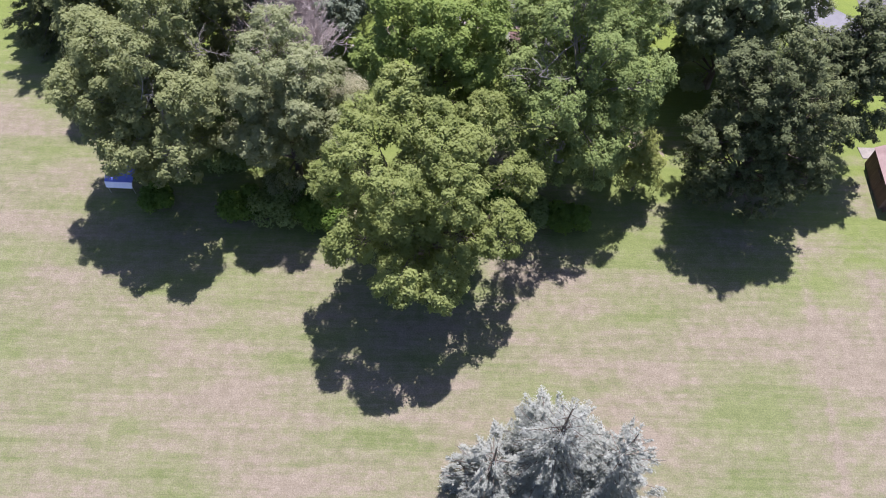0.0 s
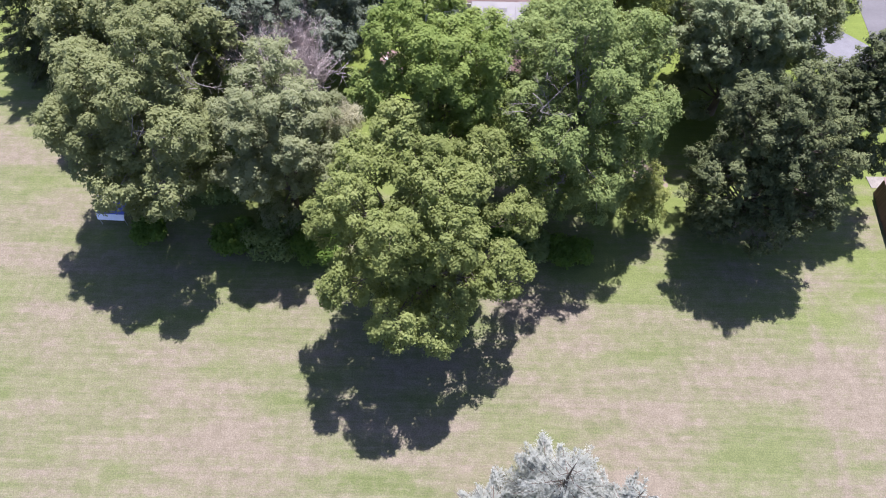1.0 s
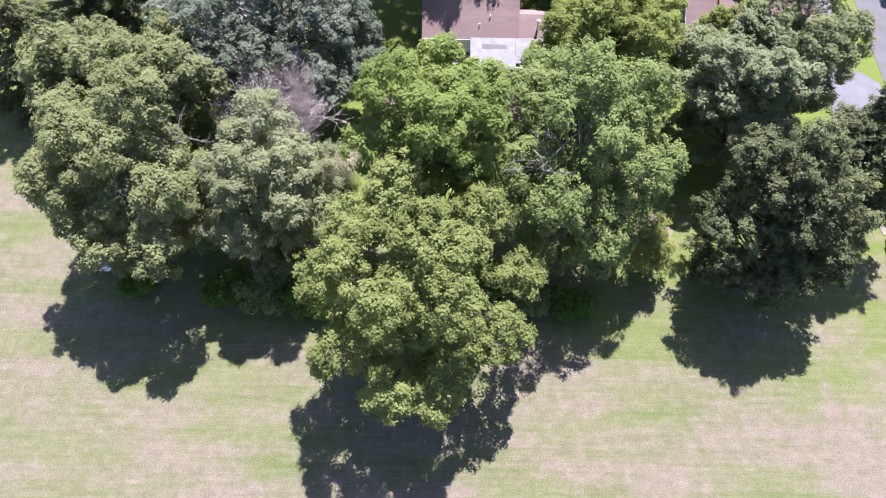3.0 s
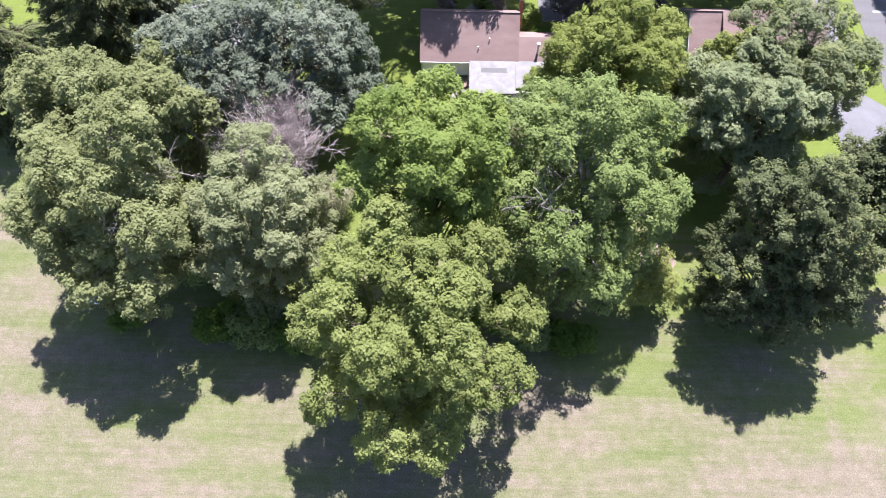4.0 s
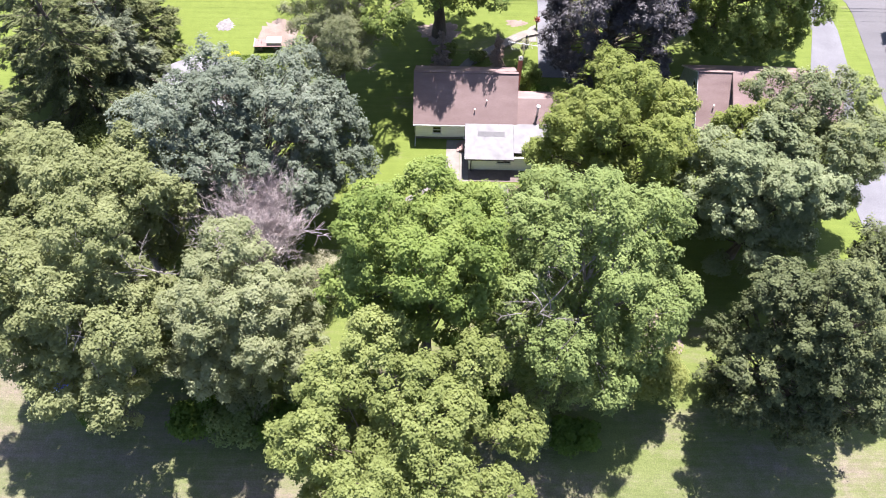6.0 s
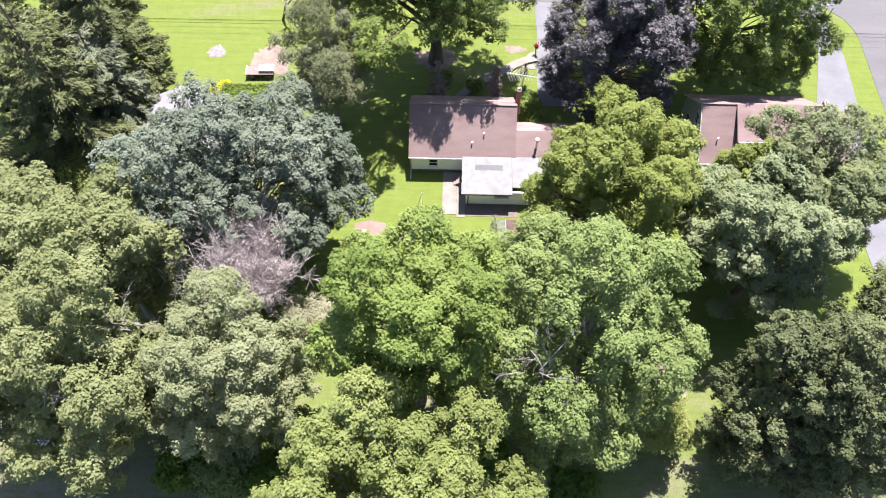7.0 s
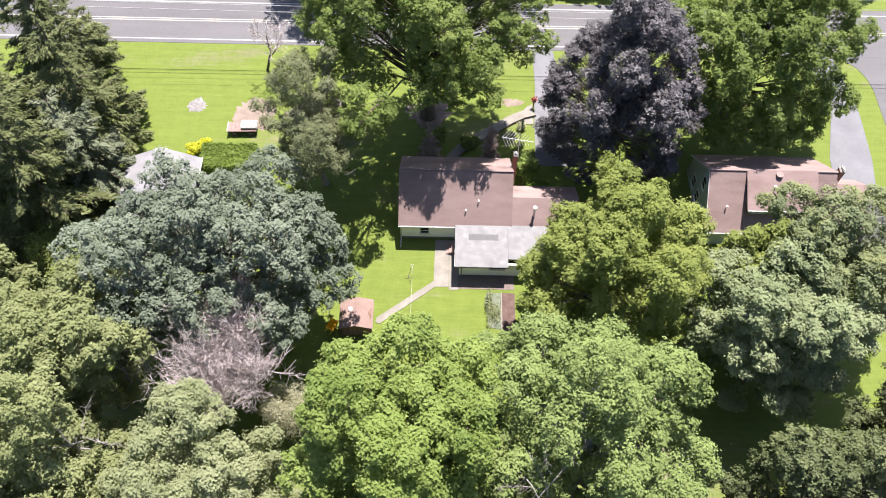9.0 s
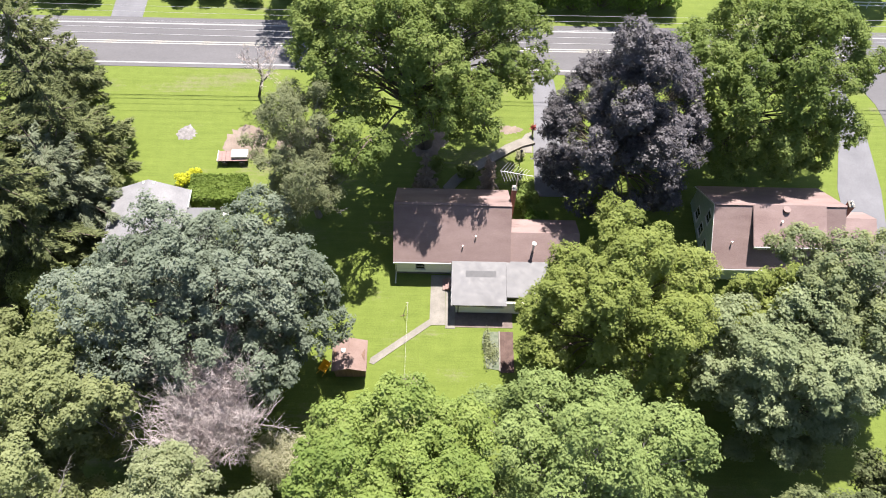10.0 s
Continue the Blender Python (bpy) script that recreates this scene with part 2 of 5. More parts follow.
SHED_WOOD = two_tone("brown_boards", (0.10, 0.062, 0.045), (0.17, 0.11, 0.08), 1.6, 0.85, 0.2, (4, 4, 0.4), 0.4, 12)
SHED_ROOF = two_tone("faded_red_shingles", (0.15, 0.102, 0.086), (0.205, 0.148, 0.13), 0.8, 0.92, 0.2, (1, 1, 1), 0.5, 12)
DECK_WOOD = two_tone("red_brown_deck", (0.17, 0.11, 0.098), (0.245, 0.17, 0.155), 1.6, 0.85, 0.2, (0.5, 5, 1), 0.4, 10)
YELLOW = two_tone("yellow_plastic", (0.70, 0.40, 0.02), (0.8, 0.5, 0.03), 3.0, 0.45)
RED_LEAF = two_tone("red_flowers", (0.16, 0.02, 0.015), (0.27, 0.04, 0.03), 6.0, 0.6)
BLUE_TARP = two_tone("blue_tarp", (0.06, 0.08, 0.30), (0.10, 0.13, 0.42), 1.5, 0.5, 0.5)
WHITE_TARP = two_tone("white_tarp", (0.62, 0.64, 0.78), (0.74, 0.76, 0.86), 1.5, 0.5, 0.5)
ROPE = two_tone("pale_rope", (0.36, 0.35, 0.32), (0.48, 0.47, 0.43), 5.0, 0.8)
WIRE = two_tone("grey_cable", (0.24, 0.24, 0.245), (0.34, 0.34, 0.345), 5.0, 0.4)
LINE_YELLOW = two_tone("pale_yellow_road_paint", (0.255, 0.248, 0.21), (0.31, 0.302, 0.265), 1.2, 0.7, 0.3)
GLASS, gt_, gb_ = nodes_of("window_glass", 0.05, 0, 0.8)
gb_.inputs["Base Color"].default_value = (0.02, 0.024, 0.028, 1)

# ---- mesh helpers ----
def mesh_ob(name, verts, faces, material, parent=None, label="", smooth=False):
    """One mesh object from arrays; faces: an array of quads or triangles, or a list of such arrays."""
    me = bpy.data.meshes.new(name)
    faces = faces if isinstance(faces, list) else [faces]
    loops = np.concatenate([np.asarray(f, np.int32).ravel() for f in faces])
    sizes = np.concatenate([np.full(len(f), np.shape(f)[1], np.int32) for f in faces])
    me.vertices.add(len(verts))
    me.vertices.foreach_set("co", np.asarray(verts, np.float32).ravel())
    me.loops.add(len(loops))
    me.loops.foreach_set("vertex_index", loops)
    me.polygons.add(len(sizes))
    me.polygons.foreach_set("loop_start", np.r_[0, np.cumsum(sizes)[:-1]].astype(np.int32))
    me.polygons.foreach_set("loop_total", sizes)
    if smooth:
        me.polygons.foreach_set("use_smooth", np.ones(len(sizes), bool))
    me.materials.append(material)
    me.update(calc_edges=True)
    ob = new(name, me)
    if parent:
        ob.parent = parent
    if label:
        ob["label"] = label
    return ob


def part(name, bm, material, parent, label=""):
    me = bpy.data.meshes.new(name)
    bm.normal_update()
    bm.to_mesh(me)
    bm.free()
    me.materials.append(material)
    ob = new(name, me)
    if parent:
        ob.parent = parent
    if label:
        ob["label"] = label
    return ob


def thing(name, x, y, z=0.0, turn=0.0, label="", category="", group="", kind=""):
    ob = new(name)
    ob.empty_display_size = 0.3
    ob.matrix_world = pose(x, y, z, 0, 0, turn)
    return tagged(ob, label, category, group, kind)


def box(bm, x0, y0, z0, x1, y1, z1, bevel=0.0, m=None):
    made = bmesh.ops.create_cube(bm, size=1.0)["verts"]
    bmesh.ops.scale(bm, vec=(x1 - x0, y1 - y0, z1 - z0), verts=made)
    bmesh.ops.translate(bm, vec=((x0 + x1) / 2, (y0 + y1) / 2, (z0 + z1) / 2), verts=made)
    if bevel:
        edges = list({e for v in made for e in v.link_edges})
        made = [v for v in bmesh.ops.bevel(bm, geom=edges, offset=bevel, segments=1, affect="EDGES")["verts"]] 
    if m is not None:
        bmesh.ops.transform(bm, matrix=m, verts=[v for v in bm.verts if v in set(made)])
    return bm


def slab(bm, pts, thick):
    """A sheet with thickness: the polygon pts (3D, counter-clockwise from its upper side) pushed down by thick along its normal."""
    top = [bm.verts.new(p) for p in pts]
    f = bm.faces.new(top)
    f.normal_update()
    low = [bm.verts.new(Vector(p) - f.normal * thick) for p in pts]
    bm.faces.new(low[::-1])
    n = len(pts)
    for i in range(n):
        bm.faces.new((top[i], low[i], low[(i + 1) % n], top[(i + 1) % n]))
    return bm


def rod(bm, a, b, r, sides=6, r2=None):
    a, b = Vector(a), Vector(b)
    m = Matrix.Translation((a + b) / 2) @ (b - a).to_track_quat("Z", "Y").to_matrix().to_4x4()
    bmesh.ops.create_cone(bm, cap_ends=True, segments=sides, radius1=r, radius2=r if r2 is None else r2, depth=(b - a).length, matrix=m)
    return bm


class Tubes:
    """Many tapered tubes in one mesh."""
    def __init__(self):
        self.v, self.f, self.n = [], [], 0

    def add(self, pts, radii, sides=6):
        pts = np.asarray(pts, float)
        k = len(pts)
        way = np.gradient(pts, axis=0)
        way /= np.linalg.norm(way, axis=1)[:, None] + 1e-9
        ref = np.where(np.abs(way[:, 2:3]) > 0.9, (1.0, 0, 0), (0, 0, 1.0))
        a = np.cross(way, ref)
        a /= np.linalg.norm(a, axis=1)[:, None]
        b = np.cross(way, a)
        ang = np.arange(sides) * 2 * np.pi / sides
        ring = a[:, None] * np.cos(ang)[None, :, None] + b[:, None] * np.sin(ang)[None, :, None]
        self.v.append((pts[:, None] + ring * np.asarray(radii)[:, None, None]).reshape(-1, 3))
        i, j = np.meshgrid(np.arange(k - 1), np.arange(sides), indexing="ij")
        q = np.stack([i * sides + j, i * sides + (j + 1) % sides, (i + 1) * sides + (j + 1) % sides, (i + 1) * sides + j], -1)
        self.f.append(q.reshape(-1, 4) + self.n)
        self.n += k * sides

    def put(self, name, material, parent, label=""):
        return mesh_ob(name, np.concatenate(self.v), np.concatenate(self.f), material, parent, label, True)


def unit(v):
    return v / (np.linalg.norm(v, axis=-1, keepdims=True) + 1e-9)


def leaf_sprays(rng, p, n, size, width=0.42, axis=None):
    """Pointed leaf sprays at p, facing n."""
    a = unit(np.cross(n, rng.normal(size=p.shape))) if axis is None else axis
    b = unit(np.cross(n, a))
    s = np.asarray(size)[:, None]
    v = np.stack([p - a * s * 0.45 + b * s * width, p - a * s * 0.45 - b * s * width, p + a * s * 0.6], 1)
    return v.reshape(-1, 3), np.arange(len(p) * 3).reshape(-1, 3)


def ball_dirs(rng, n, low=-1.0):
    z = rng.uniform(low, 1, n)
    a = rng.uniform(0, 2 * np.pi, n)
    r = np.sqrt(1 - z * z)
    return np.stack([r * np.cos(a), r * np.sin(a), z], -1)


def snag(tb, rng, p, reach, n=5):
    """A few leafless limbs rising from p, with twigs along them."""
    for _ in range(n):
        way = unit(rng.normal(size=3) * np.array([1, 1, 0.3]) + np.array([0, 0, 0.5]))
        q = p + rng.normal(0, reach * 0.25, 3)
        line = [q]
        for _ in range(4):
            way = unit(way + rng.normal(0, 0.25, 3))
            line.append(line[-1] + way * reach * rng.uniform(0.2, 0.35))
        tb.add(line, [0.045, 0.036, 0.028, 0.018, 0.008], 4)
        for _ in range(14):
            i = rng.integers(1, 5)
            w = unit(way + rng.normal(0, 0.6, 3))
            m = line[i] + w * reach * rng.uniform(0.12, 0.25)
            e = m + unit(w + rng.normal(0, 0.4, 3)) * reach * rng.uniform(0.1, 0.25)
            tb.add([line[i], m, e], [0.016, 0.012, 0.006], 3)


def broadleaf(name, x, y, height, rx, ry, low, leaf, label, seed, lobes=34, lobe=0.32, leaves=46000, size=0.32, bark=None, trunk_r=0.35, shell=0.6, group="", off=(0, 0), peak=0.0, bare=0.0, tuft=0.75, heads=(), upright=0.6, spike=0.35, fill=0.07, snags=()):
    """A tree whose limbs fork to the lobes of its crown; each lobe bears rounded tufts, each tuft a shell of leaves.
    heads: boughs that stand out of the crown, as place, top and radius; snags: sprays of leafless twigs."""
    rng = np.random.default_rng(seed)
    tree = thing(name, x, y, 0, 0, label, "tree", group)
    cz, rz = (height + low) / 2, (height - low) / 2
    centre = np.array([off[0], off[1], cz])
    radii = np.array([rx, ry, rz])
    k = np.arange(lobes) + 0.5
    zz = 1 - 1.75 * k / lobes
    az = k * 2.39996 + rng.uniform(0, 6.28)
    d = unit(np.stack([np.sqrt(1 - zz**2) * np.cos(az), np.sqrt(1 - zz**2) * np.sin(az), zz], -1) + rng.normal(0, 0.16, (lobes, 3)))
    lr = lobe * (rx + ry) * 0.43 * rng.uniform(0.55, 1.2, lobes)
    c = centre + d * (radii * rng.uniform(shell, 1.02, lobes)[:, None] - 0.85 * lr[:, None])
    if peak:
        c[:, :2] = np.array(off) + (c[:, :2] - np.array(off)) * (1 - peak * np.clip((c[:, 2:3] - cz) / rz, 0, 1))
    if heads:
        h = np.array(heads)
        c = np.concatenate([c, np.stack([h[:, 0] - x, h[:, 1] - y, h[:, 2] - 1.25 * h[:, 3]], -1)])
        lr = np.concatenate([lr, h[:, 3]])
    # a few lobes within, so that the crown is closed from above
    inner = max(lobes // 6, 3)
    c = np.concatenate([c, centre + ball_dirs(rng, inner, -0.1) * radii * rng.uniform(0.15, 0.45, (inner, 1))])
    lr = np.concatenate([lr, np.full(inner, lobe * (rx + ry) / 2)])
    tall = np.array([1, 1, 1.25])
    out = unit((c - centre) / radii)
    # tufts over each lobe, but for those buried in another
    many = np.maximum((2.2 * (lr / tuft) ** 2).astype(int), 6)
    host = np.repeat(np.arange(len(c)), many)
    turn = np.arange(len(host)) - np.repeat(np.r_[0, np.cumsum(many)[:-1]], many)
    z = 1 - 1.6 * (turn + 0.5) / many[host]
    az = turn * 2.39996 + host
    sd = unit(np.stack([np.sqrt(1 - z * z) * np.cos(az), np.sqrt(1 - z * z) * np.sin(az), z], -1) + out[host] * 0.25 + rng.normal(0, 0.2, (len(host), 3)))
    sc = c[host] + sd * ((lr[host] - 0.45 * tuft) * rng.uniform(0.72, 1.06, len(host)))[:, None] * tall
    deep = np.full(len(host), 9.0)
    for i in range(len(c)):
        e = np.linalg.norm((sc - c[i]) / (lr[i] * tall), axis=1)
        e[host == i] = 9.0
        deep = np.minimum(deep, e)
    open_ = (deep > 0.74) & (sc[:, 2] > 0.3)
    sc, sd, host = sc[open_], sd[open_], host[open_]
    sr = tuft * rng.uniform(0.5, 1.2, len(host))
    axis = unit(sd * 0.75 + np.array([0, 0, upright]) + out[host] * 0.2)
    # leaves in small bunches over the tufts
    per = 5
    n_in = int(leaves * fill)
    which = rng.choice(len(host), size=(leaves - n_in) // per, p=sr**2 / (sr**2).sum())
    cd = unit(ball_dirs(rng, len(which), -1.0) + axis[which] * 0.75)
    along = np.clip((cd * axis[which]).sum(-1), 0, 1)
    far = np.where(rng.random(len(which)) < 0.06, rng.uniform(1.05, 1.35, len(which)), rng.uniform(0.72, 1.04, len(which)))
    cp = sc[which] + (cd * far[:, None] + axis[which] * (spike * along)[:, None]) * sr[which][:, None]
    ix = np.repeat(np.arange(len(which)), per)
    p = cp[ix] + rng.normal(size=(len(ix), 3)) * np.array([0.13, 0.13, 0.08])
    n = unit(cd[ix] * 0.75 + rng.normal(size=(len(ix), 3)) * 0.2 + np.array([0.04, 0.16, 0.48]))
    # and a thin fill inside
    w = rng.choice(len(c), size=n_in, p=lr**2 / (lr**2).sum())
    pi = c[w] + ball_dirs(rng, n_in) * (lr[w] * rng.uniform(0.2, 0.75, n_in))[:, None] * tall
    p, n = np.concatenate([p, pi]), np.concatenate([n, unit(rng.normal(size=(n_in, 3)) + np.array([0, 0, 0.8]))])
    keep = (p[:, 2] > 0.15) & (rng.random(len(p)) > bare)
    v, f = leaf_sprays(rng, p[keep], n[keep], size * rng.uniform(0.65, 1.3, keep.sum()))
    mesh_ob("crown", v, f, leaf, tree)
    # trunk and limbs
    tb = Tubes()
    fork = max(low * 0.8, height * 0.16)
    top = centre + np.array([0, 0, rz * 0.5])
    zs = np.linspace(0, 1, 9)
    stem = np.stack([off[0] * zs**1.5 + 0.25 * np.sin(zs * 5 + seed), off[1] * zs**1.5 + 0.2 * np.sin(zs * 4 + 2 * seed), zs * top[2]], -1)
    stem[0, :2] = 0
    tb.add(stem, trunk_r * np.array([1.6, 1.1, 1.0, 0.92, 0.8, 0.66, 0.5, 0.34, 0.18]), 9)
    for i in range(len(c)):
        s = min(max((c[i, 2] - fork) / (top[2] * 1.35), 0.12), 0.8)
        s = max(s, fork / top[2] * 0.9)
        a = np.array([np.interp(s, zs, stem[:, q]) for q in range(3)])
        b = c[i]
        mid = a + (b - a) * 0.5 + np.array([0, 0, 0.12]) * np.linalg.norm(b - a) + rng.normal(0, 0.25, 3)
        r = trunk_r * 0.34 * (1 - 0.5 * s)
        tb.add([a, (a + mid) / 2 + rng.normal(0, 0.1, 3), mid, (mid + b) / 2 + rng.normal(0, 0.15, 3), b], [r, r * 0.8, r * 0.6, r * 0.42, r * 0.2], 5)
        for _ in range(6):
            e = b + unit(rng.normal(size=3) + 0.6 * out[i]) * lr[i] * rng.uniform(0.7, 1.0)
            q = mid + (b - mid) * rng.uniform(0.3, 1)
            tb.add([q, (q + e) / 2 + rng.normal(0, 0.12, 3), e], [r * 0.35, r * 0.25, r * 0.08], 4)
    tb.put("trunk", bark or BARK, tree)
    if snags:
        tw = Tubes()
        for sx, sy, sz, reach in snags:
            p = np.array([sx - x, sy - y, sz])
            snag(tw, rng, p, reach)
            tw.add([p, (p + top) / 2 + np.array([0, 0, 0.6]), top], [0.03, 0.045, 0.06], 5)
        tw.put("dead_branch", BARK_GREY, tree, "leafless pale grey twigs")
    return tree


def conifer(name, x, y, height, radius, leaf, label, seed, sprigs=26000, size=0.55, power=0.75, base=0.4, droop=0.35, group="", bark=None, lean=(0, 0), ragged=0.18, rise=0.25, boughs=6.0, gather=0.2):
    """A conifer: whorls of boughs along a stem, clothed in pointed sprays that hang at the sides."""
    rng = np.random.default_rng(seed)
    tree = thing(name, x, y, 0, 0, label, "tree", group)
    tb = Tubes()
    zs = np.linspace(0, 1, 8)
    stem = np.stack([lean[0] * zs**2, lean[1] * zs**2, zs * height], -1)
    tb.add(stem, np.linspace(radius * 0.055 + 0.06, 0.03, 8), 8)
    count = int(height * boughs)
    h = base + (height - base) * (1 - (1 - rng.random(count)) ** 0.62)
    h = np.sort(h)
    az = np.arange(count) * 2.39996 + rng.normal(0, 0.25, count)
    prof = (1 - (h - base) / (height - base)) ** power
    gust = 1 + ragged * np.sin(az * 3 + seed) * np.sin(h * 0.9 + seed) + rng.normal(0, ragged * 0.6, count)
    length = np.maximum(radius * prof * gust, 0.35)
    steps = 7
    s = np.linspace(0, 1, steps)
    weight = length**1.6 / (length**1.6).sum()
    ps, ns, ax, sz = [], [], [], []
    for i in range(count):
        o = np.array([np.cos(az[i]), np.sin(az[i]), 0])
        root = np.array([np.interp(h[i] / height, zs, stem[:, q]) for q in range(3)])
        up = rise * (h[i] / height) - droop * (1 - h[i] / height) * 0.6
        line = root + o * (length[i] * s)[:, None] + np.array([0, 0, 1.0]) * (length[i] * (up * s - droop * 0.35 * s**2 + 0.10 * s**4))[:, None]
        tb.add(line[::2], np.linspace(0.05, 0.012, 4) * (0.5 + length[i] / 5), 4)
        k = max(int(weight[i] * sprigs), 8)
        g = max(int(length[i] * 3.2), 3)
        pick = rng.integers(0, g, k)
        u = np.clip((1 - (1 - rng.random(g) ** 0.75) * 0.93)[pick] + rng.normal(0, gather / max(length[i], 1.0), k), 0.05, 1.06)
        at = np.stack([np.interp(u, s, line[:, q]) for q in range(3)], -1) + o * (np.clip(u - 1, 0, 1) * length[i])[:, None]
        side = np.cross(o, (0, 0, 1.0))
        wide = 0.26 * length[i] ** 0.75 * (1.15 - np.clip(u, 0, 1) * 0.9)
        spread = rng.normal(size=g)[pick]
        sway = spread + rng.normal(0, 0.5, k) * gather / np.maximum(wide, gather)
        lift = rng.normal(0, 0.16, g)[pick]
        at = at + side * (sway * wide)[:, None] + np.array([0, 0, 1.0]) * (lift - np.abs(sway) * wide * 0.35 * (1 + droop) + rng.normal(0, 0.09, k))[:, None]
        a = unit(o * (0.7 + rng.random((k, 1)) * 0.5) + side * (sway * 0.55)[:, None] + np.array([0, 0, -0.25 * droop - 0.05]) + rng.normal(0, 0.42, (k, 3)))
        nn = unit(np.array([0, 0, 1.0]) + rng.normal(0, 0.4, (k, 3)))
        nn = unit(nn - a * (nn * a).sum(-1, keepdims=True))
        ps.append(at), ns.append(nn), ax.append(a), sz.append(size * rng.uniform(0.6, 1.3, k))
    p = np.concatenate(ps)
    keep = p[:, 2] > 0.1
    v, f = leaf_sprays(rng, p[keep], np.concatenate(ns)[keep], np.concatenate(sz)[keep], 0.17, np.concatenate(ax)[keep])
    mesh_ob("crown", v, f, leaf, tree)
    tb.put("trunk", bark or BARK, tree)
    return tree


def bare_tree(name, x, y, height, radius, label, seed, bark, forks=4, levels=5, first=0.25, thin=0.02, up=0.5, trunk_r=0.14, stems=5, trunk_bark=None):
    """A leafless tree: stems that fork again and again into fine twigs."""
    rng = np.random.default_rng(seed)
    tree = thing(name, x, y, 0, 0, label, "tree")
    big, fine = Tubes(), Tubes()

    def grow(a, way, length, r, level):
        n = 4 if level < 3 else 3
        pts = [a]
        for _ in range(n - 1):
            way = unit(way + rng.normal(0, 0.13, 3) + np.array([0, 0, 0.05]))
            pts.append(pts[-1] + way * length / (n - 1))
        (big if level < 2 else fine).add(pts, np.linspace(r, r * 0.55, n), 6 if level < 2 else 3)
        if level >= levels:
            return
        for i in range(forks + (level > 1)):
            q = pts[-1] if i < 2 else pts[rng.integers(1, n)]
            w = unit(way * 0.9 + rng.normal(0, 0.55, 3) + np.array([0, 0, up * 0.35]))
            grow(q, w, length * rng.uniform(0.55, 0.82), max(r * 0.55, thin), level + 1)

    for i in range(stems):
        a = i * 2 * np.pi / stems + rng.uniform(0, 0.8)
        o = np.array([np.cos(a), np.sin(a), 0])
        w = unit(o * radius / height * rng.uniform(0.5, 1.15) + np.array([0, 0, up * 2]))
        grow(o * 0.15, w, height * first * rng.uniform(0.85, 1.25), trunk_r, 0)
    every = np.concatenate(big.v + fine.v)
    spread = np.percentile(np.hypot(every[:, 0], every[:, 1]), 98)
    fit = np.array([radius / spread, radius / spread, height / every[:, 2].max()])
    for some in (big, fine):
        some.v = [v * fit for v in some.v]
    big.put("trunk", trunk_bark or bark, tree)
    tagged(fine.put("twig", bark, tree), kind="stuff")
    return tree


def bush(name, x, y, height, rx, ry, leaf, label, seed, leaves=5000, size=0.24, category="shrub", group=""):
    """A shrub: short stems and domed clumps of leaves."""
    rng = np.random.default_rng(seed)
    ob = thing(name, x, y, 0, 0, label, category, group)
    k = max(int(7 + rx * ry * 3), 6)
    c = np.stack([rng.uniform(-0.7, 0.7, k) * rx, rng.uniform(-0.7, 0.7, k) * ry, rng.uniform(0.35, 0.75, k) * height], -1)
    w = rng.integers(0, k, leaves)
    d = unit(ball_dirs(rng, leaves, -0.6) + np.array([0, 0, 0.25]))
    r = np.array([0.45 * rx, 0.45 * ry, 0.32 * height]) * rng.uniform(0.7, 1.1, (leaves, 1))
    p = c[w] + d * r + rng.normal(0, 0.05, (leaves, 3))
    keep = p[:, 2] > 0.03
    n = unit(d + rng.normal(0, 0.5, (leaves, 3)) + np.array([0, 0, 0.4]))
    v, f = leaf_sprays(rng, p[keep], n[keep], size * rng.uniform(0.6, 1.3, keep.sum()))
    mesh_ob("foliage", v, f, leaf, ob)
    tb = Tubes()
    for i in range(k):
        tb.add([[c[i, 0] * 0.2, c[i, 1] * 0.2, 0], c[i] * 0.6, c[i]], [0.05, 0.035, 0.012], 5)
    tb.put("stems", BARK, ob)
    return ob

# ---- ground, road, paths ----
def flat(name, pts, material, top, label, kind="structure", parent=None, depth=0.25):
    bm = bmesh.new()
    slab(bm, [(px, py, top) for px, py in pts], depth)
    ob = part(name, bm, material, parent, label)
    return tagged(ob, kind=kind) if kind else ob


def patch(name, x, y, rx, ry, material, label, seed, rough=0.18, kind="structure", height=0.05, n=40):
    """A low, uneven mound with a ragged outline, dying out into the grass."""
    rng = np.random.default_rng(seed)
    wave = 1 + rough * (np.sin(np.arange(n) * 2 * np.pi * 3 / n + seed) * 0.4 + rng.normal(0, 0.55, n))
    ang = np.arange(n) * 2 * np.pi / n
    rings = []
    for s, z in ((1.0, -0.02), (0.82, height * 0.55), (0.5, height * 0.9)):
        rings.append(np.stack([x + rx * s * wave * np.cos(ang), y + ry * s * wave * np.sin(ang), z + rng.normal(0, height * 0.12, n)], -1))
    v = np.concatenate(rings + [np.array([[x, y, height]])])
    i = np.arange(n)
    j = (i + 1) % n
    quads = np.concatenate([np.stack([i + k * n, j + k * n, j + (k + 1) * n, i + (k + 1) * n], -1) for k in (0, 1)])
    tris = np.stack([i + 2 * n, j + 2 * n, np.full(n, 3 * n)], -1)
    ob = mesh_ob(name, v, [quads, tris], material, None, label, True)
    return tagged(ob, kind=kind)


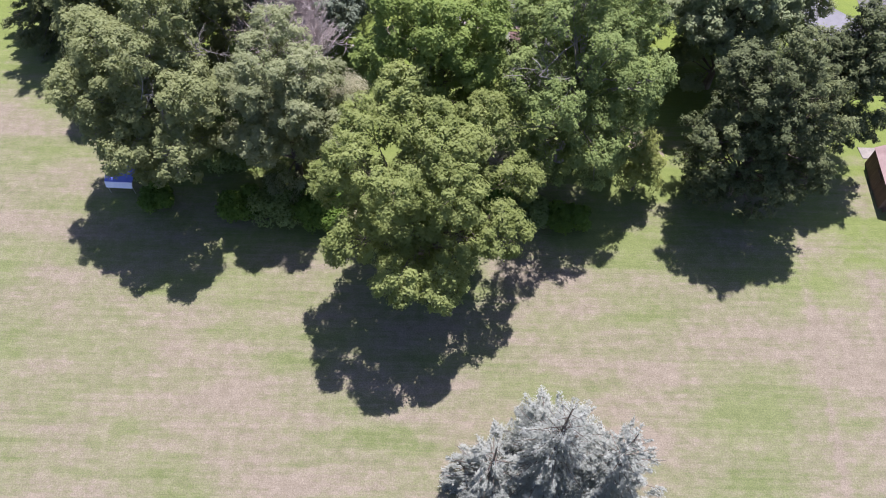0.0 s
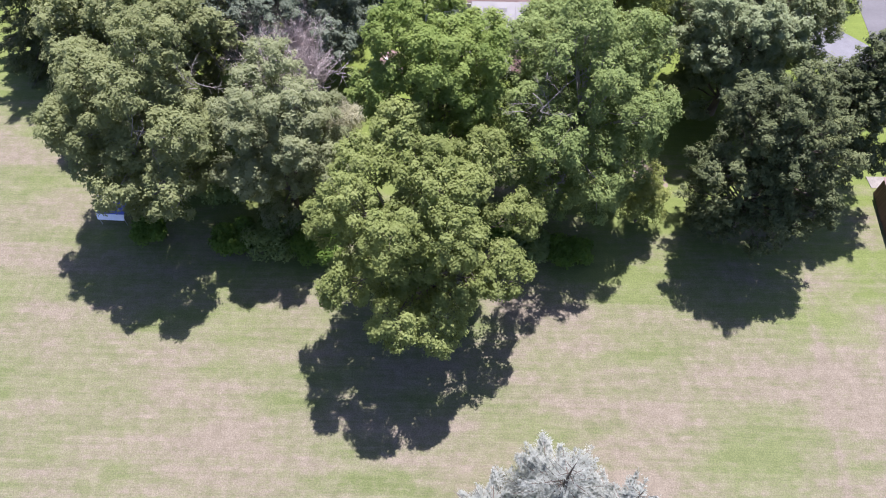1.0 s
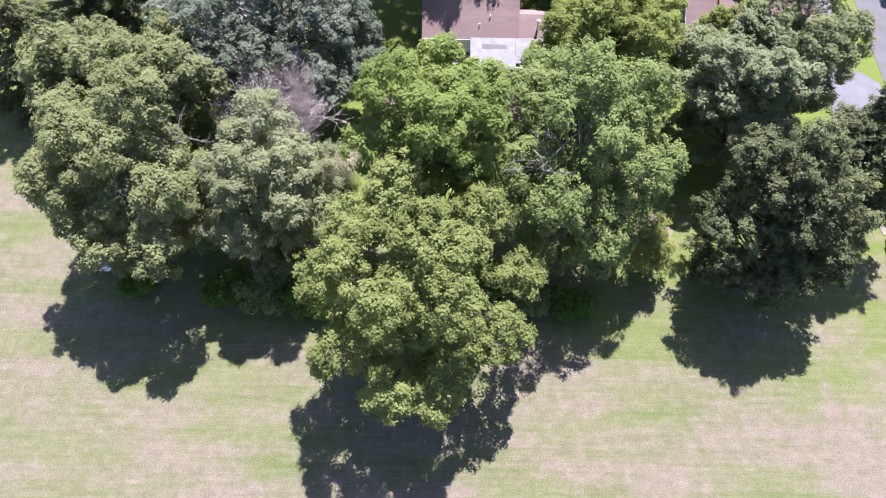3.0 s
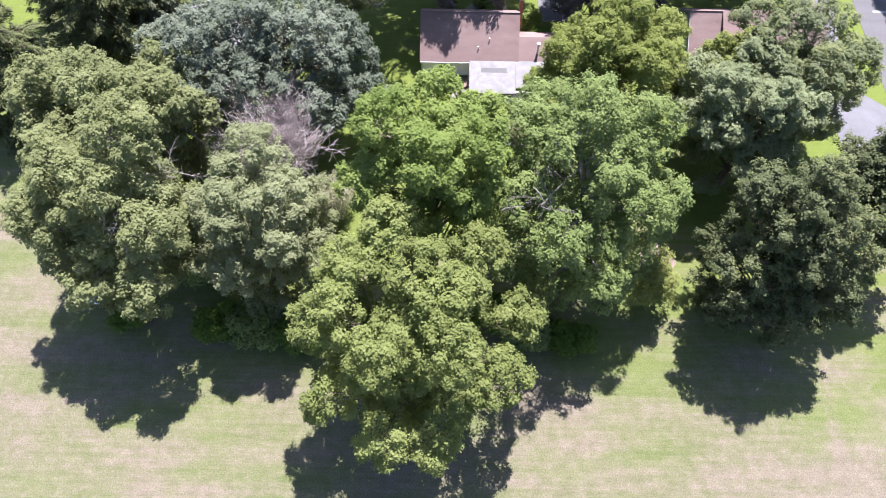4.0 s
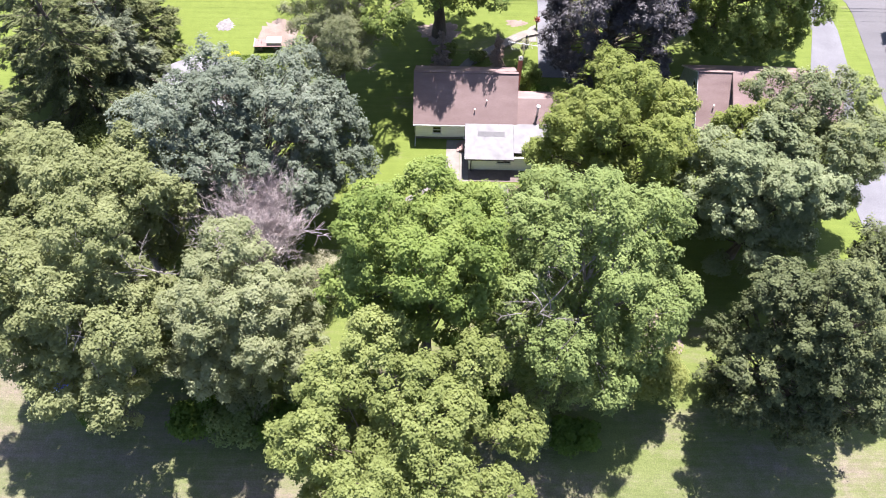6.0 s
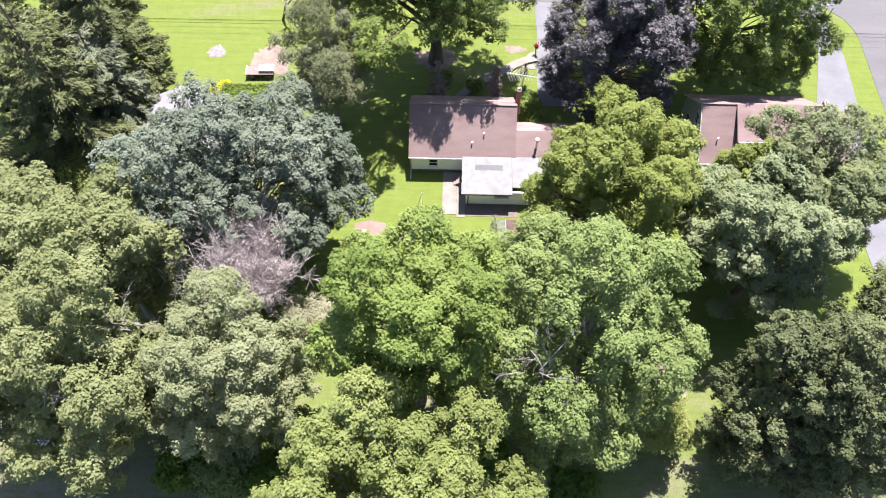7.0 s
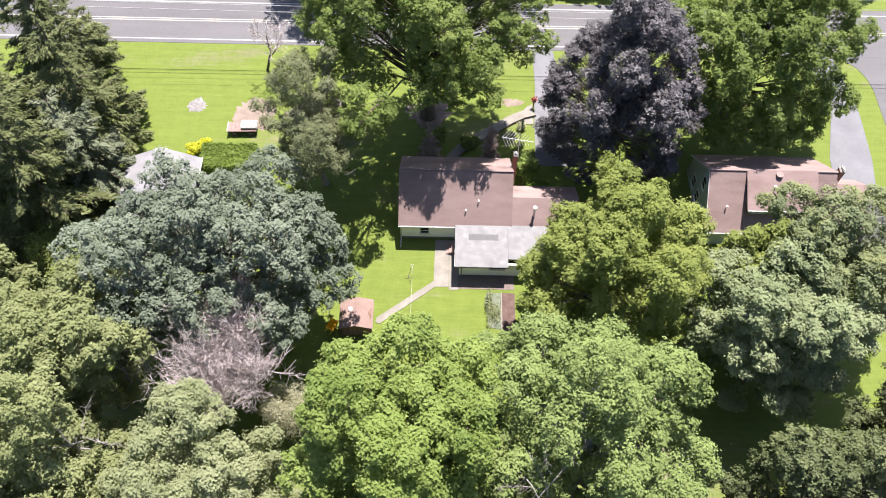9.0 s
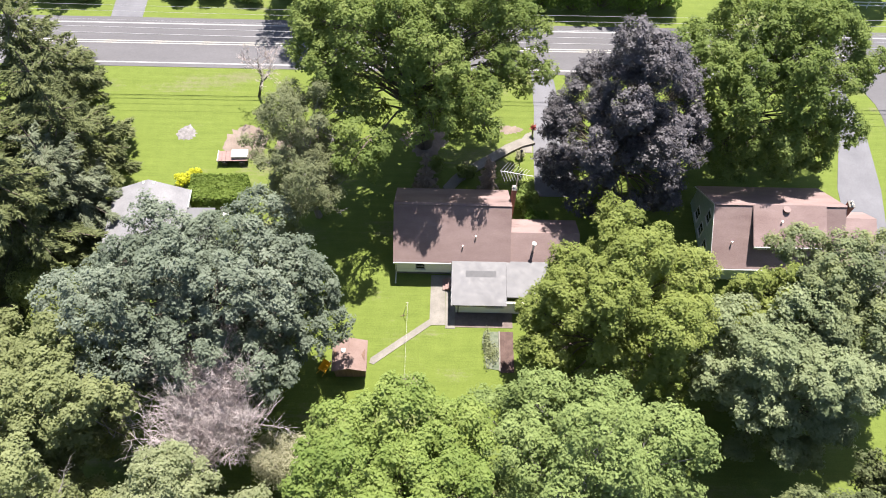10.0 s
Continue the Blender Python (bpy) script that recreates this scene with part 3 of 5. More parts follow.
bm = bmesh.new()
slab(bm, [(-2500, -2500, 0), (2500, -2500, 0), (2500, 2500, 0), (-2500, 2500, 0)], 1.0)
tagged(part("ground", bm, LAWN, None, "mown lawn with green streaks and dry straw-coloured patches"), kind="structure")
road = flat("road", [(-600, 104.6), (600, 104.6), (600, 112.7), (-600, 112.7)], ASPHALT, 0.03, "grey weathered asphalt two-lane road with white lines")
for nm, y0, w, xa, xb in (("edge_line", 105.25, 0.17, -600, 50.5), ("edge_line", 105.25, 0.17, 62, 600), ("edge_line", 111.7, 0.17, -600, 600), ("centre_line", 108.38, 0.14, -600, 600), ("centre_line", 108.72, 0.14, -600, 600)):
    flat(nm, [(xa, y0 - w / 2), (xb, y0 - w / 2), (xb, y0 + w / 2), (xa, y0 + w / 2)], LINE_YELLOW if nm == "centre_line" else LINE_PAINT, 0.036, "pale yellow painted line" if nm == "centre_line" else "painted white line", "", road, 0.004)
for i in range(4):
    flat("hatch_mark", [(51.2 + 0.12 * i, 109.6 + 0.52 * i), (53.0, 109.6 + 0.52 * i), (53.0, 109.85 + 0.52 * i), (51.2 + 0.12 * i, 109.85 + 0.52 * i)], LINE_PAINT, 0.036, "painted white hatch bar", "", road, 0.004)
side = flat("side_road", [(52.2, -300), (59.5, -300), (59.5, 100), (60.6, 103), (62.5, 104.59), (49.2, 104.59), (51.1, 102.8), (51.9, 101.0), (52.2, 99.2)], ASPHALT, 0.03, "grey asphalt side road joining the main road")
flat("stop_line", [(54.3, 89.9), (59.0, 89.9), (59.0, 90.3), (54.3, 90.3)], LINE_PAINT, 0.036, "painted white stop line", "", side, 0.004)
flat("driveway_1", [(44.6, 74.2), (45.2, 66.4), (51.6, 66.2), (51.6, 74.2), (49.0, 76.5), (48.4, 83), (49.3, 89), (49.6, 96), (48.6, 104.58), (45.6, 104.58), (46.4, 96), (44.6, 89), (44.2, 80)], PAVING, 0.04, "pale grey driveway beside green house")
flat("driveway_2", [(11.9, 87.2), (16.5, 87.2), (15.6, 97), (14.7, 104.58), (12.2, 104.58), (12.3, 99), (12.0, 94)], PAVING, 0.04, "pale grey gravelled driveway beside ranch house")
flat("driveway_3", [(-39.3, 112.72), (-35.4, 112.72), (-35.3, 126), (-39.4, 126)], PAVING, 0.03, "pale driveway across the road")
flat("pavement_path", [(-4.5, 67.9), (-4.1, 67.75), (1.2, 71.9), (2.55, 71.95), (2.55, 77.4), (1.1, 77.4), (1.05, 72.55), (-4.4, 68.4)], CONCRETE, 0.05, "worn pale concrete garden path")
flat("patio", [(2.57, 71.6), (3.5, 71.6), (3.5, 77.4), (2.57, 77.4)], CONCRETE, 0.04, "worn concrete beside porch")
flat("patio", [(3.52, 71.75), (9.08, 71.75), (9.08, 73.34), (3.52, 73.34)], PATIO, 0.035, "worn brown patio in front of porch")
# curved walk from the driveway to the front door
cv = [(11.85, 94.6), (10.6, 94.2), (9.2, 93.4), (7.6, 92.2), (5.6, 90.8), (3.6, 89.2), (2.4, 87.6)]
left = [(px - 0.35, py + 0.42) for px, py in cv]
right = [(px + 0.35, py - 0.42) for px, py in cv[::-1]]
flat("front_walk", (left + right)[::-1], CONCRETE, 0.04, "curved pale concrete front walk")
flat("walk_apron", [(10.55, 93.0), (11.88, 93.0), (11.88, 96.0), (11.2, 95.6), (10.55, 94.7)], CONCRETE, 0.05, "pale concrete apron beside driveway")
flat("planting_bed", [(6.5, 67.6), (7.68, 67.4), (7.68, 71.35), (6.3, 71.35), (6.1, 70.2), (6.35, 68.9)], GROUNDCOVER, 0.05, "grey-green groundcover planting bed")
flat("mulch_bed", [(7.84, 67.2), (9.1, 67.2), (9.1, 71.35), (7.84, 71.35)], MULCH, 0.06, "reddish-brown mulch bed beside porch")
pbox_edge = bmesh.new()
box(pbox_edge, 7.69, 67.3, 0, 7.83, 71.35, 0.16, 0.02)
tagged(part("bed_edging", pbox_edge, CONCRETE, None, "pale concrete edging between garden beds"), kind="structure")
patch("gravel_spot", -26.6, 94.8, 1.15, 1.1, GRAVEL, "round spot of white gravel in lawn", 3, 0.16)
patch("soil_patch", -19.8, 93.6, 2.6, 2.6, SOIL, "bare pinkish soil patch beside trailer", 4, 0.12)
patch("soil_patch", -14.0, 93.4, 2.6, 2.2, SOIL, "bare pinkish soil under tree", 5, 0.2)
patch("soil_ring", -0.1, 94.2, 2.6, 2.0, SOIL, "bare soil around oak trunk", 6, 0.2)
patch("worn_grass", 9.4, 96.2, 1.6, 0.7, SOIL, "worn bare patch in front lawn", 7, 0.3, height=0.02)
patch("worn_grass", -0.6, 66.2, 1.1, 0.6, SOIL, "worn bare patch in back lawn", 8, 0.35, height=0.02)
patch("worn_grass", 22.4, 53.6, 2.0, 2.4, SOIL, "dry bare patch between trees", 9, 0.3, height=0.02)

# ---- houses ----
def window(parent, x, y, z, w, h, turn=0.0, label="white-framed sash window"):
    """A framed window on a wall that faces -y, turned about z; its pane stands back in the frame."""
    m = pose(x, y, z, 0, 0, turn)
    def put(name, x0, z0, x1, z1, y0, y1, mat, par, lab=""):
        b = bmesh.new()
        box(b, x0, y0, z0, x1, y1, z1)
        bmesh.ops.transform(b, matrix=m, verts=b.verts)
        return part(name, b, mat, par, lab)
    b = bmesh.new()
    t = 0.09
    for x0, z0, x1, z1 in ((-w / 2, 0, -w / 2 + t, h), (w / 2 - t, 0, w / 2, h), (-w / 2 + t, 0, w / 2 - t, t), (-w / 2 + t, h - t, w / 2 - t, h), (-w / 2 + t, h / 2 - 0.03, w / 2 - t, h / 2 + 0.03)):
        box(b, x0, -0.06, z0, x1, 0.03, z1)
    bmesh.ops.transform(b, matrix=m, verts=b.verts)
    frame_ob = part("window", b, TRIM, parent, label)
    put("pane", -w / 2 + t, t, w / 2 - t, h / 2 - 0.03, -0.02, 0.01, GLASS, frame_ob, "dark glass")
    put("pane", -w / 2 + t, h / 2 + 0.03, w / 2 - t, h - t, -0.035, -0.005, GLASS, frame_ob, "dark glass")
    put("sill", -w / 2 - 0.06, -0.07, w / 2 + 0.06, -0.002, -0.12, 0.03, TRIM, frame_ob)
    return frame_ob


def pbox(name, parent, mat, x0, y0, z0, x1, y1, z1, label="", bevel=0.0):
    b = bmesh.new()
    box(b, x0, y0, z0, x1, y1, z1, bevel)
    return part(name, b, mat, parent, label)


def prism(name, parent, mat, profile, x0, x1, label=""):
    """A solid with the (y, z) profile, counter-clockwise seen from +x, from x0 to x1."""
    b = bmesh.new()
    lo = [b.verts.new((x0, py, pz)) for py, pz in profile]
    hi = [b.verts.new((x1, py, pz)) for py, pz in profile]
    n = len(profile)
    b.faces.new(lo[::-1]), b.faces.new(hi)
    for i in range(n):
        b.faces.new((lo[i], lo[(i + 1) % n], hi[(i + 1) % n], hi[i]))
    return part(name, b, mat, parent, label)


def slope(name, parent, mat, x0, x1, ya, za, yb, zb, thick=0.14, label=""):
    """A roof plane from its low edge (ya, za) to its high edge (yb, zb)."""
    b = bmesh.new()
    pts = [(x0, ya, za), (x1, ya, za), (x1, yb, zb), (x0, yb, zb)]
    slab(b, pts if yb > ya else pts[::-1], thick)
    return part(name, b, mat, parent, label)


def vent_pipe(parent, x, y, z, r=0.07, h=0.4, mat=None):
    b = bmesh.new()
    rod(b, (x, y, z - 0.3), (x, y, z + h), r, 10)
    rod(b, (x, y, z + h), (x, y, z + h + 0.05), r * 1.2, 10)
    return part("vent_pipe", b, mat or METAL, parent, "pale metal vent pipe")


# ranch house with a flat-roofed porch
house = thing("ranch_house", 0, 0, 0, 0, "single-storey cream house with brown shingle roof and white flat-roofed porch", "house")
EV, RZ, RY, FY, BY = 2.62, 6.15, 81.85, 77.4, 86.15
prism("wall", house, SIDING, [(FY + 0.2, 0), (BY - 0.3, 0), (BY - 0.3, 2.68), (RY, RZ - 0.3), (FY + 0.2, 2.62)], -2.35, 8.55, "cream siding")
slope("roof", house, ROOF_BROWN, -2.62, 8.78, FY, EV, RY, RZ, 0.16, "brown shingles")
slope("roof", house, ROOF_BROWN, -2.62, 8.78, BY, EV, RY, RZ, 0.16, "brown shingles")
pbox("ridge_cap", house, ROOF_BROWN, -2.62, RY - 0.12, RZ - 0.04, 8.78, RY + 0.12, RZ + 0.035)
gutter = pbox("gutter", house, TRIM, -2.62, FY - 0.11, EV - 0.17, 3.05, FY - 0.01, EV - 0.03, "white gutter", 0.02)
b = bmesh.new()
rod(b, (-2.42, FY - 0.06, EV - 0.12), (-2.42, FY + 0.13, EV - 0.5), 0.045)
rod(b, (-2.42, FY + 0.13, EV - 0.5), (-2.42, FY + 0.13, 0.2), 0.045)
rod(b, (-2.42, FY + 0.13, 0.2), (-2.42, FY - 1.0, 0.06), 0.05)
part("downspout", b, TRIM, house, "white downspout")
window(house, 0.0, FY + 0.2, 0.95, 1.0, 1.2)
window(house, -2.35, 80.5, 1.2, 0.9, 1.2, -90)
pbox("foundation", house, CONCRETE, -2.38, FY + 0.17, 0, 3.0, FY + 0.25, 0.3, "pale foundation")
for vx, vy in ((4.1, 78.6), (5.35, 79.35)):
    vent_pipe(house, vx, vy, EV + (vy - FY) * (RZ - EV) / (RY - FY), 0.06, 0.3)
# breezeway wing
WZ, WY = 4.1, 80.1
prism("wing_wall", house, SIDING, [(FY + 0.6, 0), (WY + 2.3, 0), (WY + 2.3, 2.6), (WY, WZ - 0.3), (FY + 0.6, 2.5)], 8.56, 15.2, "cream siding")
slope("wing_roof", house, ROOF_BROWN, 8.79, 15.5, FY + 0.2, 2.45, WY, WZ, 0.14, "brown shingles")
slope("wing_roof", house, ROOF_BROWN, 8.79, 15.5, WY + 2.6, 2.45, WY, WZ, 0.14, "brown shingles")
flue = thing("metal_chimney", 10.95, 78.6, 0, 0, "tall pale metal flue on the wing roof", "chimney")
b = bmesh.new()
rod(b, (0, 0, 2.9), (0, 0, 4.5), 0.13, 12)
part("pipe", b, METAL, flue)
b = bmesh.new()
rod(b, (0, 0, 4.5), (0, 0, 4.6), 0.24, 14, 0.22)
rod(b, (0, 0, 4.6), (0, 0, 4.68), 0.22, 14, 0.05)
part("cap", b, TRIM, flue, "white rain cap")
# porch
PF, PB, PX0, PX1 = 73.0, 77.62, 3.1, 8.35
slope("porch_roof", house, ROOF_WHITE, PX0, PX1, PF, 2.32, PB, 2.74, 0.16, "white flat roof membrane")
slope("porch_roof", house, ROOF_WHITE, PX1 + 0.02, 12.4, PF + 0.9, 2.36, PB, 2.72, 0.16, "white flat roof membrane")
pbox("porch_fascia", house, DARK_GAP, PX0, PF - 0.03, 2.1, PX1, PF, 2.31, "dark drip edge")
pbox("porch_fascia", house, TRIM, PX0 - 0.03, PF, 2.16, PX0, PB, 2.3)
pbox("porch_wall", house, SIDING, 3.7, 73.35, 0, 12.2, 73.53, 2.16, "cream porch wall")
pbox("porch_wall", house, SIDING, 3.55, 73.35, 0, 3.7, 77.8, 2.2, "cream porch wall")
window(house, 7.3, 73.35, 1.25, 1.6, 0.7)
window(house, 10.4, 73.35, 1.2, 1.5, 0.75)
pbox("post", house, DARK_GAP, 3.72, 73.1, 0, 3.82, 73.2, 2.16, "dark porch post")
slope("roof_patch", house, ROOF_WORN, 4.45, 7.4, 75.9, 2.59, 76.55, 2.649, 0.01, "grey patch on white roof")
vent_pipe(house, 11.7, 74.4, 2.42, 0.09, 0.5, TRIM)
# porch steps
steps = thing("porch_steps", 2.7, 76.3, 0, 0, "red-brown wooden steps at the porch door", "steps")
for i in range(3):
    pbox("step", steps, DECK_WOOD, -0.45 + 0.26 * i, -0.6, 0, -0.19 + 0.26 * i, 0.6, 0.18 * (i + 1), "", 0.015)
# brick chimney with a television aerial
chim = thing("brick_chimney", 8.95, 83.6, 0, 0, "red brick chimney with white cap at the house gable", "chimney")
pbox("stack", chim, BRICK, -0.16, -0.3, 0, 0.28, 0.3, 6.6)
pbox("cap", chim, CONCRETE, -0.19, -0.33, 6.6, 0.31, 0.33, 6.68, "pale concrete cap", 0.02)
b = bmesh.new()
rod(b, (0.06, 0, 6.68), (0.06, 0, 6.9), 0.13, 12)
part("flue", b, TRIM, chim, "pale clay flue")
aerial = thing("tv_antenna", 8.95, 84.2, 0, -10, "silver television antenna with long rods on a mast", "antenna")
b = bmesh.new()
rod(b, (0.3, 0, 4.5), (0.3, 0, 8.2), 0.035, 8)
part("mast", b, METAL, aerial)
b = bmesh.new()
rod(b, (-1.45, 0, 8.2), (1.75, 0, 8.2), 0.035, 8)
part("boom", b, TRIM, aerial)
for i in range(9):
    hw = 1.15 - 0.07 * i
    for side_way in (-1, 1):
        b = bmesh.new()
        rod(b, (-1.4 + 0.3 * i, 0, 8.24), (-1.4 + 0.3 * i + 0.5 * hw, side_way * hw, 8.24), 0.018, 6)
        part("rod", b, METAL, aerial)

# green house: steep gable, tall back, shed dormer
green = thing("green_house", 0, 0, 0, 0, "dark green sided house with brown shingle roof and shed dormer", "house")
gx0, gx1 = 28.2, 40.9
gf, gfz, gr, grz, gb, gbz = 77.3, 2.75, 82.2, 6.7, 87.1, 2.7
prism("wall", green, SIDING_GREEN, [(gf + 0.35, 0), (gb - 0.3, 0), (gb - 0.3, gbz - 0.05), (gr, grz - 0.3), (gf + 0.35, gfz)], gx0 + 0.22, gx1 - 0.2, "dark green siding")
slope("roof", green, ROOF_BROWN, gx0, gx1, gf, gfz, gr, grz, 0.16, "brown shingles")
slope("roof", green, ROOF_BROWN, gx0, gx1, gb, gbz, gr, grz, 0.16, "brown shingles")
pbox("ridge_cap", green, ROOF_BROWN, gx0, gr - 0.12, grz - 0.05, gx1, gr + 0.12, grz + 0.035)
pbox("gutter", green, TRIM, gx0, gf - 0.1, gfz - 0.16, gx1, gf - 0.01, gfz - 0.03, "white gutter", 0.02)
slope("rake_board", green, TRIM, gx0 - 0.05, gx0 - 0.002, gf, gfz - 0.02, gr, grz - 0.02, 0.14)
slope("rake_board", green, TRIM, gx0 - 0.05, gx0 - 0.002, gb, gbz - 0.02, gr, grz - 0.02, 0.14)
for wy, wz in ((80.5, 0.9), (82.5, 0.9), (84.4, 0.9), (82.3, 3.5)):
    window(green, gx0 + 0.2, wy, wz, 1.1, 1.45, -90)
prism("dormer_wall", green, SIDING_GREEN, [(78.85, 3.7), (82.0, 3.7), (82.0, 6.4), (78.85, 4.95)], 32.2, 38.6, "dark green siding")
slope("dormer_roof", green, ROOF_BROWN, 31.9, 38.85, 78.55, 4.98, 82.15, 6.8, 0.13, "brown shingles")
pbox("dormer_gutter", green, TRIM, 31.9, 78.46, 4.88, 38.85, 78.53, 4.95, "white gutter")
slope("dormer_rake", green, ROOF_BROWN, 31.84, 31.896, 78.55, 4.96, 82.1, 6.76, 0.12)
window(green, 33.1, 78.85, 4.2, 1.0, 0.5)
window(green, 36.8, 78.85, 4.2, 1.0, 0.5)
prism("extension_wall", green, SIDING_GREEN, [(78.2, 0), (84.0, 0), (84.0, 2.7), (82.4, 4.1), (78.2, 2.6)], 40.72, 44.6, "dark green siding")
slope("extension_roof", green, ROOF_BROWN, 40.92, 44.9, 77.9, 2.5, 82.4, 4.35, 0.14, "brown shingles")
slope("extension_roof", green, ROOF_BROWN, 40.92, 44.9, 84.3, 2.6, 82.4, 4.35, 0.14, "brown shingles")
vent_pipe(green, 30.0, 79.2, 4.3, 0.07, 0.35)
vent_pipe(green, 34.5, 80.6, 5.95, 0.08, 0.3)
b = bmesh.new()
rod(b, (35.0, 81.7, 6.3), (35.0, 81.7, 6.75), 0.3, 14, 0.36)
part("roof_fan", b, ROOF_BROWN, green, "brown roof ventilator")
gchim = thing("brick_chimney", 41.0, 82.3, 0, 0, "dark brick chimney with grey metal cap on green house", "chimney")
pbox("stack", gchim, BRICK, -0.05, -0.32, 0, 0.45, 0.32, 6.9, "dark brick")
pbox("crown", gchim, CONCRETE, -0.1, -0.37, 6.9, 0.5, 0.37, 6.98, "pale mortar crown", 0.02)
for fy in (-0.16, 0.16):
    b = bmesh.new()
    rod(b, (0.2, fy, 6.98), (0.2, fy, 7.2), 0.11, 12)
    flue_pot = part("flue", b, TRIM, gchim, "pale clay flue")
    # the pot is solid: a dark disc on top paints the shade of its hole
    b = bmesh.new()
    rod(b, (0.2, fy, 7.2), (0.2, fy, 7.206), 0.085, 12)
    part("opening", b, DARK_GAP, flue_pot, "dark disc standing in for the shaded flue hole")

# low building with a hipped grey roof
garage = thing("hip_roof_building", -27.5, 81.6, 0, 1, "low building with grey hipped roof behind the trees", "building")
pbox("wall", garage, SIDING, -3.5, -3.3, 0, 3.4, 3.4, 2.5, "pale siding")
for pts in ([(-3.9, -3.7, 2.5), (3.8, -3.7, 2.5), (0.0, 3.2, 4.3)], [(3.8, -3.7, 2.5), (3.8, 3.75, 2.5), (0.0, 3.75, 4.3), (0.0, 3.2, 4.3)], [(-3.9, 3.75, 2.5), (-3.9, -3.7, 2.5), (0.0, 3.2, 4.3), (0.0, 3.75, 4.3)]):
    b = bmesh.new()
    slab(b, pts, 0.12)
    part("roof", b, ROOF_GREY, garage, "grey shingles")
prism("back_gable", garage, SIDING, [(3.4, 2.4), (3.7, 2.4), (3.7, 4.1), (3.4, 4.1)], -0.6, 0.6, "pale siding")
pbox("rake_trim", garage, TRIM, 3.82, 1.6, 2.4, 3.9, 3.75, 2.56, "white trim")
annex = thing("flat_roof_annex", -24.0, 80.6, 0, 1, "low annex with white flat roof beside grey-roofed building", "building")
pbox("wall", annex, SIDING, -1.0, -2.4, 0, 2.9, 2.4, 2.2, "pale siding")
pbox("roof", annex, ROOF_WHITE, -1.2, -2.6, 2.2, 3.1, 2.75, 2.36, "white flat roof", 0.02)

# garden shed
shed = thing("garden_shed", -6.15, 67.8, 0, 1, "small brown wooden garden shed with faded red roof", "shed")
prism("wall", shed, SHED_WOOD, [(-1.3, 0), (1.3, 0), (1.3, 1.95), (0.0, 2.2), (-1.3, 1.95)], -1.4, 1.4, "dark brown boards")
b = bmesh.new()
slab(b, [(-1.6, -1.55, 2.0), (0, -1.55, 2.62), (0, 1.5, 2.62), (-1.6, 1.5, 2.0)], 0.07)
part("roof", b, SHED_ROOF, shed, "faded red shingles")
b = bmesh.new()
slab(b, [(0, -1.55, 2.62), (1.6, -1.55, 2.0), (1.6, 1.5, 2.0), (0, 1.5, 2.62)], 0.07)
part("roof", b, SHED_ROOF, shed, "faded red shingles")
for yy in (-1.3, 1.26):
    b = bmesh.new()
    slab(b, [(-1.4, yy, 1.9), (1.4, yy, 1.9), (1.4, yy, 1.96), (0, yy, 2.53), (-1.4, yy, 1.96)], 0.04)
    part("gable", b, SHED_WOOD, shed, "brown boards")
pbox("skylight", shed, TRIM, -0.75, 0.1, 2.36, -0.35, 0.5, 2.48, "white roof vent", 0.02)
pbox("door", shed, SHED_WOOD, 1.4, -0.5, 0.05, 1.45, 0.5, 1.85, "brown plank door")

# ---- trees ----
broadleaf("oak_tree", -1.6, 37.6, 20.0, 8.4, 7.6, 0.8, LEAF_OAK, "large yellow-green leafy oak at the field edge", 11, 26, 0.27, 140000, 0.19, trunk_r=0.45, shell=0.6, peak=0.1, tuft=0.74, heads=[(-3.5, 44.4, 20.9, 2.39), (-6.6, 41.6, 20.0, 2.3), (-7.0, 37.4, 20.3, 2.39), (-3.8, 34.4, 20.7, 2.3), (1.0, 34.9, 20.0, 2.48), (0.0, 38.9, 20.6, 2.76), (3.3, 43.4, 18.7, 2.21), (5.1, 35.9, 13.2, 2.39), (6.2, 40.2, 15.0, 2.21), (0.0, 31.0, 12.4, 2.21), (-3.6, 30.4, 13.7, 2.02), (-7.3, 33.2, 15.4, 2.1), (-1.6, 41.4, 20.4, 2.6), (-8.9, 38.2, 16.4, 2.12)])
broadleaf("ash_tree", 12.6, 52.0, 23.6, 7.8, 7.9, 0.5, LEAF_ASH, "tall grey-green leafy tree with rounded crown", 112, 44, 0.23, 124000, 0.19, BARK_GREY, trunk_r=0.42, peak=0.2, shell=0.7, bare=0.08, tuft=0.74, upright=0.8, heads=[(12.0, 54.3, 24.1, 2.75), (7.7, 54.6, 20.5, 2.38), (14.0, 50.9, 21.3, 2.56), (17.3, 48.4, 18.1, 2.38), (9.9, 45.3, 18.8, 2.38), (16.9, 54.7, 21.4, 2.75), (19.0, 50.9, 16.6, 2.18), (7.6, 49.4, 18.1, 2.38), (13.7, 45.2, 14.2, 2.28), (10.2, 46.2, 10.5, 2.6), (15.0, 46.4, 11, 2.6), (17.2, 48.8, 10.5, 2.2), (6.9, 52.0, 17.0, 2.2), (6.2, 47.6, 13.5, 2.4), (6.0, 58.0, 17.4, 2.4), (9.2, 58.4, 19.4, 2.5), (13.4, 57.8, 19.8, 2.5), (17.4, 56.2, 17.8, 2.4)], snags=[(8.2, 47.4, 17.6, 2.2), (9.4, 50.6, 19.4, 1.8)])
